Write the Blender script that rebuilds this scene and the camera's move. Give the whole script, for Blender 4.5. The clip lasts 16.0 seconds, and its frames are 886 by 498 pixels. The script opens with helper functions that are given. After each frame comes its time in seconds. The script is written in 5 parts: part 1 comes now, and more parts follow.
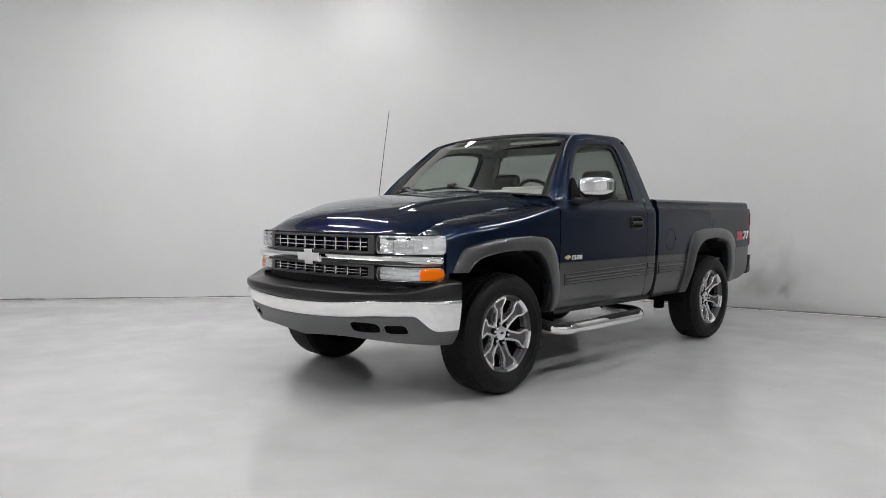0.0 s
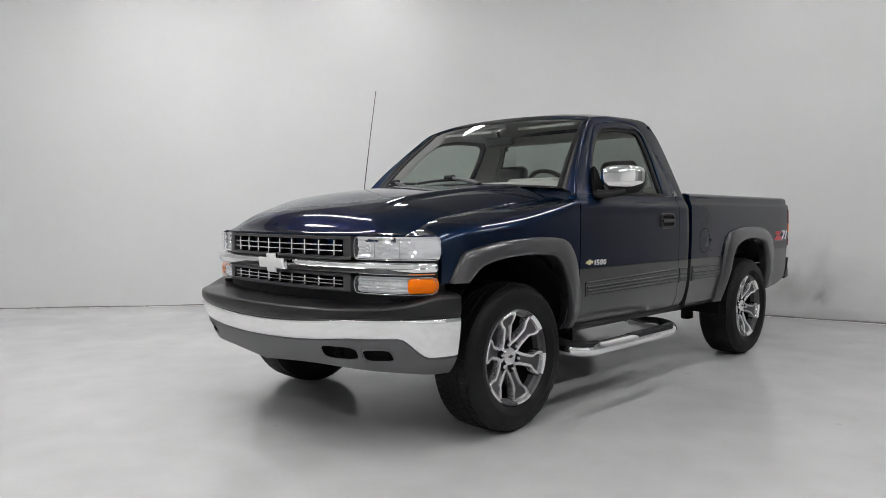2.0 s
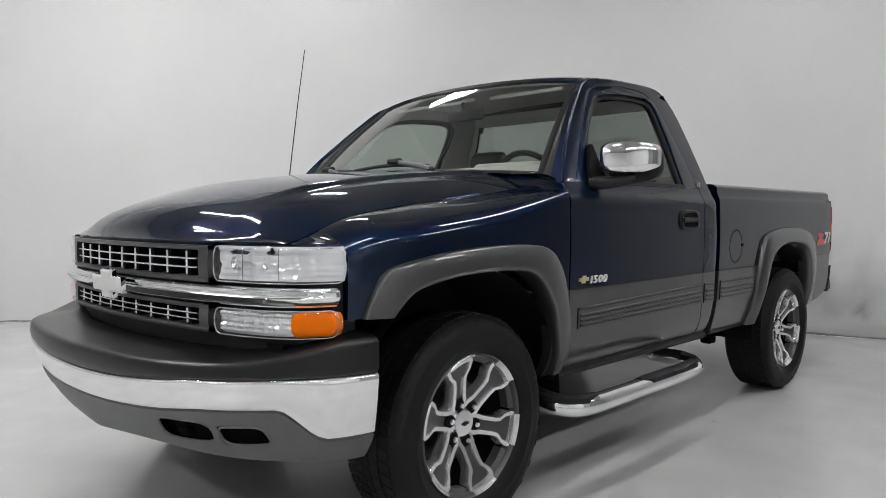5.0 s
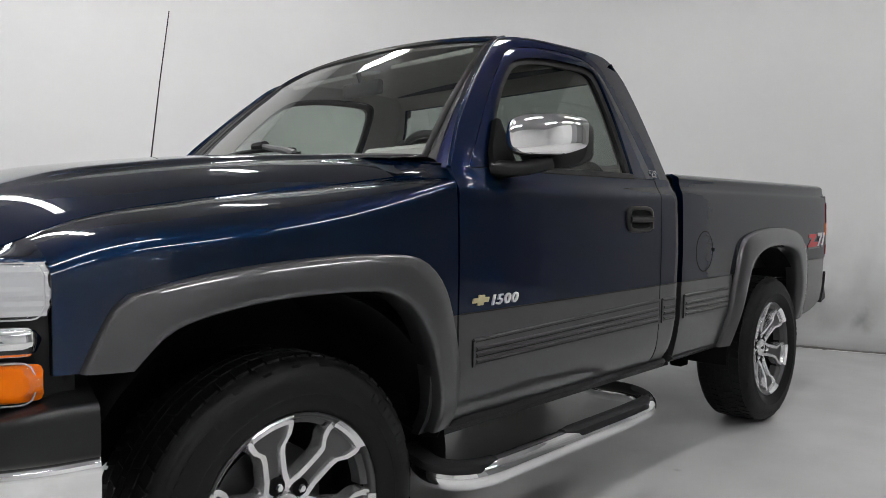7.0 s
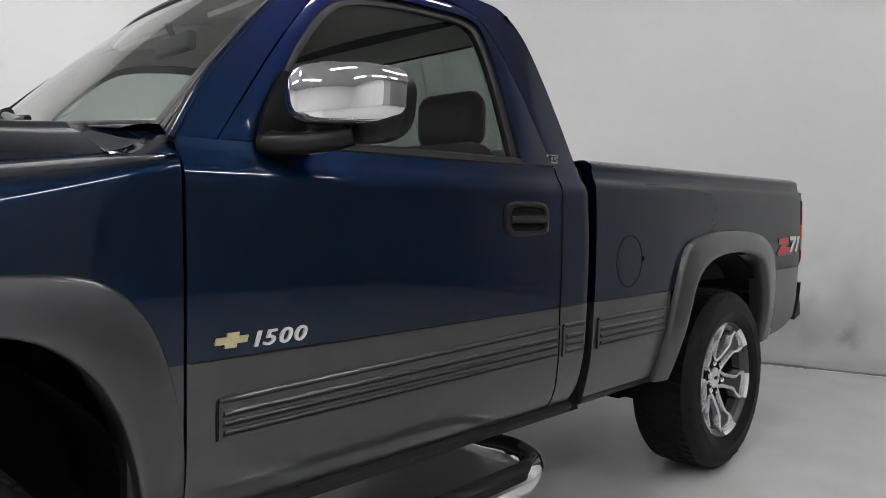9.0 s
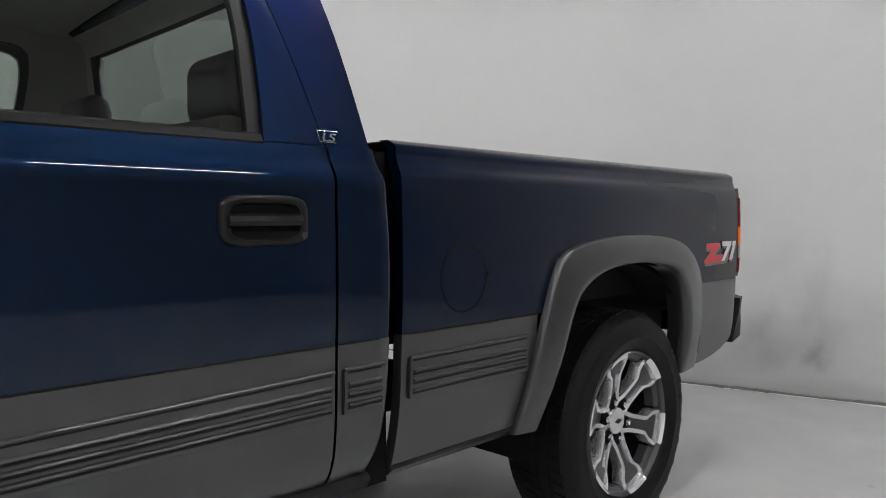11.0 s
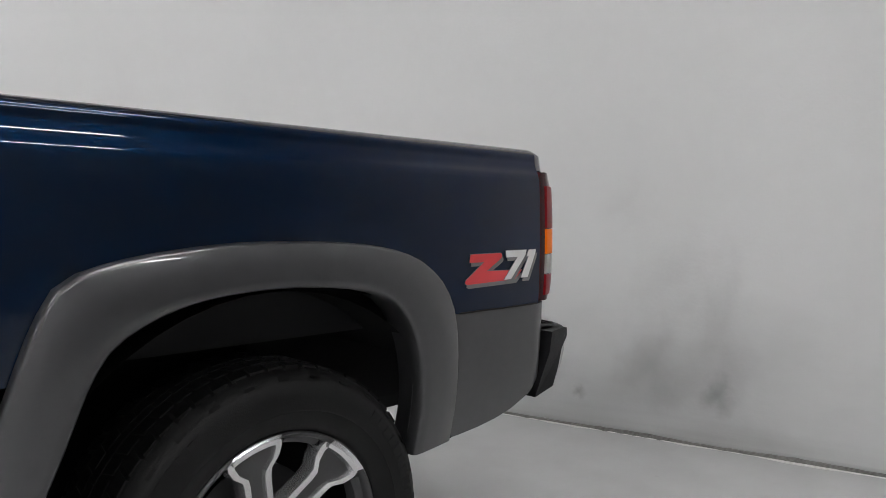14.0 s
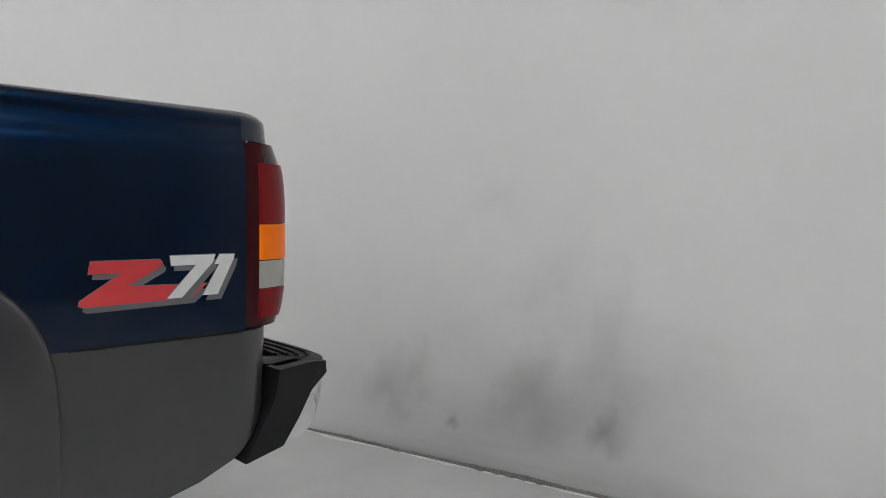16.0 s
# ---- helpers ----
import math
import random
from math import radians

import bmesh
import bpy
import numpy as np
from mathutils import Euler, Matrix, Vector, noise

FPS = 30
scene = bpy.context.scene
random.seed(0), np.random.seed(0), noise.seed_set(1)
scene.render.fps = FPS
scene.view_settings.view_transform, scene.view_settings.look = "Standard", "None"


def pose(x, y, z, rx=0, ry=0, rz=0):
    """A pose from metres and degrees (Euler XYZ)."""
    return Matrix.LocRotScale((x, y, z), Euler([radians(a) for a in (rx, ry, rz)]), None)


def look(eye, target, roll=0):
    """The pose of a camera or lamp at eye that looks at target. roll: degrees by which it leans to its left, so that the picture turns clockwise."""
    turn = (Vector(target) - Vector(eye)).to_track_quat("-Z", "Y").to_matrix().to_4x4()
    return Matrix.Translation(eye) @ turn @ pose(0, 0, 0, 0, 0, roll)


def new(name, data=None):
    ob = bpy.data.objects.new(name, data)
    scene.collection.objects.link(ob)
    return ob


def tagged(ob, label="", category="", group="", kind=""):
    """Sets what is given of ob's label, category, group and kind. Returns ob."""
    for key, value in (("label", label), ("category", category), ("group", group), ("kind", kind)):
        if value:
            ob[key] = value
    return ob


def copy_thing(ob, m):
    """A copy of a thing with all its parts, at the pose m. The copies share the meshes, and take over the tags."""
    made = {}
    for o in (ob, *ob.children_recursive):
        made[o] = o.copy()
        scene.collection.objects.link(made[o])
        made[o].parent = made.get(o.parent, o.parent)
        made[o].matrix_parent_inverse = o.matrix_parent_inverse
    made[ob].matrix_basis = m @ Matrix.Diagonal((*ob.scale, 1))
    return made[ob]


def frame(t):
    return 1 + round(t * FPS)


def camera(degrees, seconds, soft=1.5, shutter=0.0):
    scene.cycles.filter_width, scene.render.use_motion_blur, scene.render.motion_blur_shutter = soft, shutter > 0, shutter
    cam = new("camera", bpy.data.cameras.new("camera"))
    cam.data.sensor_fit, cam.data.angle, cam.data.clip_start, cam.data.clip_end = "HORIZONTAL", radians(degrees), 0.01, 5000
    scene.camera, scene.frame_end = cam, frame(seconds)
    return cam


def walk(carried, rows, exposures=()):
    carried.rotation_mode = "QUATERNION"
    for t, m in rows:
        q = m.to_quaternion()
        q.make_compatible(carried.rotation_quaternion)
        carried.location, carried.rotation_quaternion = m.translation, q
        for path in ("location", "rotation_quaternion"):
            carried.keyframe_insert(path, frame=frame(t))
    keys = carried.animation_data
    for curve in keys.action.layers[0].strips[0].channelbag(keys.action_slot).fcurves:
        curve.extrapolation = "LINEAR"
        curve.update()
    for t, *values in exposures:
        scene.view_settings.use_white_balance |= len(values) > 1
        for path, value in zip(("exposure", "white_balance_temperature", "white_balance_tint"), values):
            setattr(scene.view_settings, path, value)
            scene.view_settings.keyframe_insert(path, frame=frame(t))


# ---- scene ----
cam = camera(62.6, 16.0, 0.55)
PATH = [
    (0, (-3.607, -3.867, 1.154), (-2.169, -2.481, 1.056), 0.3),
    (0.5, (-3.434, -3.704, 1.131), (-1.994, -2.319, 1.037), 0.2),
    (1, (-3.281, -3.56, 1.129), (-1.841, -2.175, 1.034), 0.3),
    (1.5, (-3.124, -3.416, 1.136), (-1.685, -2.031, 1.04), 0.2),
    (2, (-2.95, -3.274, 1.122), (-1.512, -1.887, 1.029), 0.1),
    (2.5, (-2.779, -3.139, 1.132), (-1.341, -1.753, 1.035), 0.1),
    (3, (-2.61, -3.002, 1.112), (-1.171, -1.616, 1.02), 0.1),
    (3.5, (-2.44, -2.884, 1.114), (-1.001, -1.498, 1.022), 0.1),
    (6, (-1.424, -2.466, 1.111), (0.015, -1.081, 1.015), -0.1),
    (6.5, (-1.201, -2.421, 1.112), (0.236, -1.034, 1.019), -0.3),
    (7, (-0.976, -2.394, 1.103), (0.459, -1.005, 1.012), -0.2),
    (7.5, (-0.756, -2.367, 1.107), (0.679, -0.977, 1.016), -0.2),
    (8, (-0.529, -2.329, 1.099), (0.904, -0.936, 1.006), -0.1),
    (8.5, (-0.301, -2.292, 1.102), (1.13, -0.898, 1.005), 0.1),
    (9, (-0.073, -2.267, 1.107), (1.356, -0.871, 1.005), 0.3),
    (11.5, (1.049, -2.237, 1.088), (2.473, -0.835, 1.006), -0.2),
    (12, (1.285, -2.237, 1.087), (2.708, -0.835, 1.002), -0.1),
    (12.5, (1.506, -2.236, 1.081), (2.934, -0.837, 1.003), -0.3),
    (13, (1.738, -2.232, 1.081), (3.165, -0.834, 0.994), -0.1),
    (13.5, (1.973, -2.24, 1.09), (3.392, -0.835, 0.991), 0.4),
    (14, (2.202, -2.243, 1.089), (3.617, -0.833, 0.996), 0.3),
    (14.5, (2.431, -2.259, 1.084), (3.844, -0.846, 0.992), 0.3),
    (15, (2.666, -2.27, 1.094), (4.077, -0.855, 0.995), 0.6),
    (15.5, (2.904, -2.264, 1.084), (4.314, -0.85, 0.983), 0.6),
    (16, (3.138, -2.27, 1.081), (4.542, -0.85, 0.979), 0.8),
]
walk(cam, [(t, look(e, g, r)) for t, e, g, r in PATH])

# ---- light ----
world = bpy.data.worlds.new("studio_world")
scene.world = world
world.use_nodes = True
world.node_tree.nodes["Background"].inputs[0].default_value = (0.6, 0.62, 0.65, 1)
world.node_tree.nodes["Background"].inputs[1].default_value = 0.02
scene.view_settings.exposure = 0.0
TUBE_STRENGTH = 44.0


# ---- materials ----
def nodes_of(name):
    m = bpy.data.materials.new(name)
    m.use_nodes = True
    return m, m.node_tree.nodes, m.node_tree.links, m.node_tree.nodes["Principled BSDF"]


def surface(name, color, rough=0.5, metal=0.0, vary=0.1, scale=8.0, bump=0.0, bump_scale=200.0, coat=0.0, rough_vary=0.08, spec=0.5, edge=None):
    """A painted, moulded or metal surface with large and small unevenness."""
    m, n, l, b = nodes_of(name)
    co = n.new("ShaderNodeTexCoord")
    big = n.new("ShaderNodeTexNoise")
    big.inputs["Scale"].default_value, big.inputs["Detail"].default_value = scale, 5
    fine = n.new("ShaderNodeTexNoise")
    fine.inputs["Scale"].default_value, fine.inputs["Detail"].default_value = scale * 14, 3
    l.new(co.outputs["Object"], big.inputs["Vector"])
    l.new(co.outputs["Object"], fine.inputs["Vector"])
    add = n.new("ShaderNodeMath")
    add.operation = "ADD"
    l.new(big.outputs["Fac"], add.inputs[0])
    l.new(fine.outputs["Fac"], add.inputs[1])
    rng = n.new("ShaderNodeMapRange")
    rng.inputs["From Min"].default_value, rng.inputs["From Max"].default_value = 0.6, 1.4
    rng.inputs["To Min"].default_value, rng.inputs["To Max"].default_value = 1 - vary, 1 + vary
    l.new(add.outputs[0], rng.inputs["Value"])
    mul = n.new("ShaderNodeVectorMath")
    mul.operation = "SCALE"
    mul.inputs[0].default_value = color[:3]
    l.new(rng.outputs[0], mul.inputs["Scale"])
    l.new(mul.outputs[0], b.inputs["Base Color"])
    rr = n.new("ShaderNodeMapRange")
    rr.inputs["From Min"].default_value, rr.inputs["From Max"].default_value = 0.3, 0.7
    rr.inputs["To Min"].default_value, rr.inputs["To Max"].default_value = max(0.0, rough - rough_vary * rough), rough + rough_vary * rough
    l.new(big.outputs["Fac"], rr.inputs["Value"])
    l.new(rr.outputs[0], b.inputs["Roughness"])
    b.inputs["Metallic"].default_value = metal
    b.inputs["Coat Weight"].default_value = coat
    b.inputs["Coat Roughness"].default_value = 0.03
    b.inputs["Specular IOR Level"].default_value = spec
    if edge:
        b.inputs["Specular Tint"].default_value = (*edge, 1)
    if bump:
        bn = n.new("ShaderNodeTexNoise")
        bn.inputs["Scale"].default_value, bn.inputs["Detail"].default_value = bump_scale, 4
        l.new(co.outputs["Object"], bn.inputs["Vector"])
        bp = n.new("ShaderNodeBump")
        bp.inputs["Strength"].default_value, bp.inputs["Distance"].default_value = bump, 0.002
        l.new(bn.outputs["Fac"], bp.inputs["Height"])
        l.new(bp.outputs[0], b.inputs["Normal"])
    return m


def glass_like(name, tint, gloss=1.0, clear=1.0):
    """A thin pane: tinted clear, with mirror gloss that grows towards grazing angles."""
    m, n, l, b = nodes_of(name)
    n.remove(b)
    tr, gl, mix, lw = n.new("ShaderNodeBsdfTransparent"), n.new("ShaderNodeBsdfGlossy"), n.new("ShaderNodeMixShader"), n.new("ShaderNodeLayerWeight")
    lw.inputs["Blend"].default_value = 0.5
    pw, fr = n.new("ShaderNodeMath"), n.new("ShaderNodeMath")
    pw.operation, fr.operation = "POWER", "MULTIPLY_ADD"
    l.new(lw.outputs["Facing"], pw.inputs[0])
    pw.inputs[1].default_value = 5.0
    l.new(pw.outputs[0], fr.inputs[0])
    fr.inputs[1].default_value, fr.inputs[2].default_value = 0.92, 0.07
    tr.inputs[0].default_value = (*tint, 1)
    gl.inputs["Roughness"].default_value = 0.01
    gl.inputs["Color"].default_value = (gloss, gloss, gloss, 1)
    l.new(fr.outputs[0], mix.inputs[0])
    l.new(tr.outputs[0], mix.inputs[1])
    l.new(gl.outputs[0], mix.inputs[2])
    l.new(mix.outputs[0], n["Material Output"].inputs[0])
    return m


def glowing(name, color, strength):
    m, n, l, b = nodes_of(name)
    b.inputs["Base Color"].default_value = (0.8, 0.8, 0.8, 1)
    b.inputs["Emission Color"].default_value = (*color, 1)
    b.inputs["Emission Strength"].default_value = strength
    return m


BLUE = surface("navy_clearcoat_paint", (0.0006, 0.0128, 0.043), 0.40, 0.92, 0.06, 3, 0, coat=1.0, spec=0.1, edge=(0.02, 0.13, 0.26))
PEWTER = surface("pewter_metallic_paint", (0.066, 0.066, 0.070), 0.42, 0.65, 0.06, 3, 0.05, 900, coat=0.9)
BLACK = surface("black_textured_plastic", (0.013, 0.013, 0.0145), 0.52, 0, 0.15, 20, 0.25, 700, spec=0.25)
GREYPL = surface("grey_moulded_plastic", (0.12, 0.12, 0.124), 0.5, 0, 0.1, 20, 0.25, 700)
DARK = surface("dark_underbody", (0.0045, 0.0045, 0.005), 0.8, 0, 0.3, 8, spec=0.15)
CHROME = surface("chrome", (0.94, 0.94, 0.945), 0.03, 1.0, 0.02, 6)
PAD = surface("satin_black_bumper_plastic", (0.0075, 0.0075, 0.0082), 0.28, 0, 0.04, 12, 0.02, 900, rough_vary=0.02, spec=0.42)
BEZEL = surface("charcoal_moulded_plastic", (0.010, 0.010, 0.011), 0.30, 0, 0.1, 20, 0.05, 700, spec=0.28)
SURROUND = surface("charcoal_grille_plastic", (0.045, 0.045, 0.047), 0.34, 0, 0.08, 20, 0.03, 700, spec=0.5)
LEATHER = surface("dark_grey_vinyl", (0.045, 0.043, 0.043), 0.42, 0, 0.15, 25, 0.3, 400)
SILVER = surface("machined_alloy", (0.90, 0.90, 0.91), 0.22, 0.82, 0.06, 12, 0.1, 400)
POCKET = surface("satin_grey_alloy", (0.085, 0.085, 0.088), 0.38, 0.45, 0.08, 14, 0.05, 400)
GUNMETAL = surface("grey_painted_alloy", (0.04, 0.04, 0.042), 0.45, 0.2, 0.08, 12)
RUBBER = surface("tyre_rubber", (0.0055, 0.0055, 0.0058), 0.55, 0, 0.25, 10, 0.3, 300, spec=0.25)
SEAL = surface("window_seal_rubber", (0.009, 0.009, 0.0095), 0.45, 0, 0.1, 20, spec=0.22)
TRIM = surface("taupe_interior_trim", (0.42, 0.415, 0.39), 0.7, 0, 0.1, 10, 0.3, 300)
PILLARTRIM = surface("pale_grey_pillar_trim", (0.48, 0.47, 0.45), 0.75, 0, 0.08, 10, 0.2, 300)
CLOTH = surface("grey_seat_cloth", (0.07, 0.066, 0.062), 0.9, 0, 0.2, 30, 0.5, 600)
HEADLINER = surface("grey_headliner_cloth", (0.55, 0.54, 0.51), 0.95, 0, 0.12, 20, 0.4, 500)
EMBLEM = surface("satin_silver_emblem", (0.86, 0.86, 0.85), 0.32, 0.25, 0.05, 30)
GOLD = surface("gold_emblem", (0.75, 0.67, 0.40), 0.35, 0.5, 0.05, 30)
RED = surface("red_decal", (0.64, 0.05, 0.055), 0.4, 0, 0.05, 30)
WHITE = surface("white_decal", (0.75, 0.75, 0.75), 0.4, 0, 0.05, 30)
GREYDECAL = surface("grey_decal", (0.16, 0.16, 0.17), 0.4, 0, 0.05, 30)
AMBER = surface("amber_lens", (1.0, 0.20, 0.0), 0.35, 0, 0.06, 60, coat=0.12, spec=0.1)
TAILRED = surface("red_lens", (0.20, 0.002, 0.005), 0.3, 0, 0.2, 30, coat=0.12, spec=0.12)
TAILDARK = surface("dark_red_lens", (0.045, 0.004, 0.006), 0.2, 0, 0.15, 40, coat=0.4, spec=0.3)
TAILWHITE = surface("clear_reverse_lens", (0.34, 0.34, 0.31), 0.12, 0, 0.1, 40, coat=1.0)
REFLECTOR = surface("lamp_reflector", (0.97, 0.975, 0.98), 0.10, 0.62, 0.03, 40)
GLASS = glass_like("clear_windshield_glass", (0.82, 0.87, 0.84))
DOORGLASS = glass_like("tinted_door_glass", (0.50, 0.54, 0.51), 0.6)
REARGLASS = glass_like("rear_window_glass", (0.36, 0.39, 0.37))
LENS = glass_like("clear_lamp_lens", (0.95, 0.96, 0.97))
TUBE = glowing("led_tube", (0.995, 0.99, 0.990), TUBE_STRENGTH)
FIXTURE = surface("white_fixture_metal", (0.7, 0.7, 0.7), 0.5)


def wall_material():
    """White-grey studio paint with roller mottling, soft scuffs and darker bands low down."""
    m, n, l, b = nodes_of("studio_wall_paint")
    co = n.new("ShaderNodeTexCoord")
    big, fine = n.new("ShaderNodeTexNoise"), n.new("ShaderNodeTexNoise")
    big.inputs["Scale"].default_value, big.inputs["Detail"].default_value = 0.9, 6
    fine.inputs["Scale"].default_value, fine.inputs["Detail"].default_value = 14, 5
    for t in (big, fine):
        l.new(co.outputs["Object"], t.inputs["Vector"])
    ramp = n.new("ShaderNodeMapRange")
    ramp.inputs["To Min"].default_value, ramp.inputs["To Max"].default_value = 0.68, 0.75
    l.new(big.outputs["Fac"], ramp.inputs["Value"])
    ramp2 = n.new("ShaderNodeMapRange")
    ramp2.inputs["To Min"].default_value, ramp2.inputs["To Max"].default_value = 0.985, 1.015
    l.new(fine.outputs["Fac"], ramp2.inputs["Value"])
    val = n.new("ShaderNodeMath")
    val.operation = "MULTIPLY"
    l.new(ramp.outputs[0], val.inputs[0])
    l.new(ramp2.outputs[0], val.inputs[1])
    last = val
    # scuffs and wide dark bands low on the wall: centre, size, depth
    for (x, y, z), (sx, sz), deep in SCUFFS_AND_BANDS:
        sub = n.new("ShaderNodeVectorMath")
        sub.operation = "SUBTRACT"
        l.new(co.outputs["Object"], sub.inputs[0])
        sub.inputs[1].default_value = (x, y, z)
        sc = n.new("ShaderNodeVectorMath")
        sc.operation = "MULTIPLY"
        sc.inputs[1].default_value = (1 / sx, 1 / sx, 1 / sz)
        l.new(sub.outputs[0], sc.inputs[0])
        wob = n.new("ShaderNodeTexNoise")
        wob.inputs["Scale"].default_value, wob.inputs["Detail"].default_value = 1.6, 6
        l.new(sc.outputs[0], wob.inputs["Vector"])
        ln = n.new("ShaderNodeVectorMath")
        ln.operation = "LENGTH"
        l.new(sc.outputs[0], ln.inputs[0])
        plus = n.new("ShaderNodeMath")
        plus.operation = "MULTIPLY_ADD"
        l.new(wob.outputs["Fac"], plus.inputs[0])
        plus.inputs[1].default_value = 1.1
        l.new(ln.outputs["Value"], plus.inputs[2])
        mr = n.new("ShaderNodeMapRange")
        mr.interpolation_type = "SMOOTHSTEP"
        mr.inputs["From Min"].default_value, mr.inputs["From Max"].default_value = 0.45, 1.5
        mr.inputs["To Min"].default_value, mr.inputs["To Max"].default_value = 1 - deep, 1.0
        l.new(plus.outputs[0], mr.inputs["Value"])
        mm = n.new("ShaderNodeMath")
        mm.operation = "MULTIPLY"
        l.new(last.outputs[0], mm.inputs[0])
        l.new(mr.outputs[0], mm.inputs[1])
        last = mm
    comb = n.new("ShaderNodeCombineColor")
    for k in range(3):
        l.new(last.outputs[0], comb.inputs[k])
    l.new(comb.outputs[0], b.inputs["Base Color"])
    b.inputs["Roughness"].default_value = 0.55
    bp = n.new("ShaderNodeBump")
    bp.inputs["Strength"].default_value, bp.inputs["Distance"].default_value = 0.25, 0.003
    bn = n.new("ShaderNodeTexNoise")
    bn.inputs["Scale"].default_value, bn.inputs["Detail"].default_value = 60, 5
    l.new(co.outputs["Object"], bn.inputs["Vector"])
    l.new(bn.outputs["Fac"], bp.inputs["Height"])
    l.new(bp.outputs[0], b.inputs["Normal"])
    return m


SCUFFS_AND_BANDS = [
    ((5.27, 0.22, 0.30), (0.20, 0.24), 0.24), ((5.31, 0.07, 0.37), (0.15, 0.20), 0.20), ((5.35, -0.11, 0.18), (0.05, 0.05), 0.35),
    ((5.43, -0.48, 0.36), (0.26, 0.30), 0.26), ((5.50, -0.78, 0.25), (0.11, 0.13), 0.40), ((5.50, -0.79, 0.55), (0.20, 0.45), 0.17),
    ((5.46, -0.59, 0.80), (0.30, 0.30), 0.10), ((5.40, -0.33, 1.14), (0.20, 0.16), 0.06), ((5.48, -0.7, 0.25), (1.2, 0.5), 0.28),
    # long low bands, darker along the foot of the wall
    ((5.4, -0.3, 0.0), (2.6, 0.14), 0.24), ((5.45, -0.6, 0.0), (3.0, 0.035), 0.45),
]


def floor_material():
    """Worn, glossy pale grey floor paint with scratches, scuffs and dull patches."""
    m, n, l, b = nodes_of("studio_floor_paint")
    co = n.new("ShaderNodeTexCoord")
    big, mid, fine = (n.new("ShaderNodeTexNoise") for _ in range(3))
    for t, s in ((big, 0.6), (mid, 3.0), (fine, 30.0)):
        t.inputs["Scale"].default_value, t.inputs["Detail"].default_value = s, 6
        l.new(co.outputs["Object"], t.inputs["Vector"])
    a = n.new("ShaderNodeMapRange")
    a.inputs["From Min"].default_value, a.inputs["From Max"].default_value = 0.3, 0.7
    a.inputs["To Min"].default_value, a.inputs["To Max"].default_value = 0.58, 0.65
    l.new(mid.outputs["Fac"], a.inputs["Value"])
    speck = n.new("ShaderNodeTexVoronoi")
    speck.inputs["Scale"].default_value = 2.2
    l.new(co.outputs["Object"], speck.inputs["Vector"])
    sp = n.new("ShaderNodeMapRange")
    sp.inputs["From Min"].default_value, sp.inputs["From Max"].default_value = 0.012, 0.05
    sp.inputs["To Min"].default_value, sp.inputs["To Max"].default_value = 0.8, 1.0
    l.new(speck.outputs["Distance"], sp.inputs["Value"])
    mu = n.new("ShaderNodeMath")
    mu.operation = "MULTIPLY"
    l.new(a.outputs[0], mu.inputs[0])
    l.new(sp.outputs[0], mu.inputs[1])
    comb = n.new("ShaderNodeCombineColor")
    for k in range(3):
        l.new(mu.outputs[0], comb.inputs[k])
    l.new(comb.outputs[0], b.inputs["Base Color"])
    r = n.new("ShaderNodeMapRange")
    r.inputs["From Min"].default_value, r.inputs["From Max"].default_value = 0.35, 0.65
    r.inputs["To Min"].default_value, r.inputs["To Max"].default_value = 0.12, 0.26
    l.new(big.outputs["Fac"], r.inputs["Value"])
    l.new(r.outputs[0], b.inputs["Roughness"])
    b.inputs["Specular IOR Level"].default_value = 0.5
    bp = n.new("ShaderNodeBump")
    bp.inputs["Strength"].default_value, bp.inputs["Distance"].default_value = 0.12, 0.002
    l.new(fine.outputs["Fac"], bp.inputs["Height"])
    l.new(bp.outputs[0], b.inputs["Normal"])
    return m


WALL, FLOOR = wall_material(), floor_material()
# tones that put shade into the unseen wall for the truck's reflections
REFLECTION_TONES = [surface(f"{word}_grey_reflection_wall", (k, k, k * 1.01), 0.7, 0, 0.1, 1.5, 0.2, 40) for word, k in (("pale", 0.57), ("light", 0.46), ("soft", 0.38), ("mid", 0.30), ("deep", 0.23), ("dark", 0.16))]
CEILING = surface("grey_ceiling_paint", (0.36, 0.36, 0.363), 0.8, 0, 0.05, 2)


# ---- mesh helpers ----
def mesh_object(name, verts, faces, material, parent=None, label="", smooth=True, sharp=40):
    me = bpy.data.meshes.new(name)
    me.from_pydata([tuple(v) for v in verts], [], faces)
    bm = bmesh.new()
    bm.from_mesh(me)
    bmesh.ops.remove_doubles(bm, verts=bm.verts, dist=1e-5)
    bmesh.ops.recalc_face_normals(bm, faces=bm.faces)
    bm.to_mesh(me)
    bm.free()
    return finish(name, me, material, parent, label, smooth, sharp)


def finish(name, me, material, parent=None, label="", smooth=True, sharp=40):
    if smooth:
        me.shade_smooth()
        me.set_sharp_from_angle(angle=radians(sharp))
    me.materials.append(material)
    ob = new(name, me)
    if parent is not None:
        ob.parent = parent
    if label:
        ob["label"] = label
    return ob


def part(name, bm, material, parent, label="", smooth=True, sharp=40):
    me = bpy.data.meshes.new(name)
    bmesh.ops.recalc_face_normals(bm, faces=bm.faces)
    bm.to_mesh(me)
    bm.free()
    return finish(name, me, material, parent, label, smooth, sharp)


def mirrored(vf):
    v, f = vf
    return [(x, -y, z) for x, y, z in v], [tuple(reversed(q)) for q in f]


def pair(name, vf, material, parent, label="", **kw):
    """The same part on the driver's side and, mirrored, on the other."""
    return [mesh_object(name, *vf, material, parent, label, **kw), mesh_object(name, *mirrored(vf), material, parent, label, **kw)]


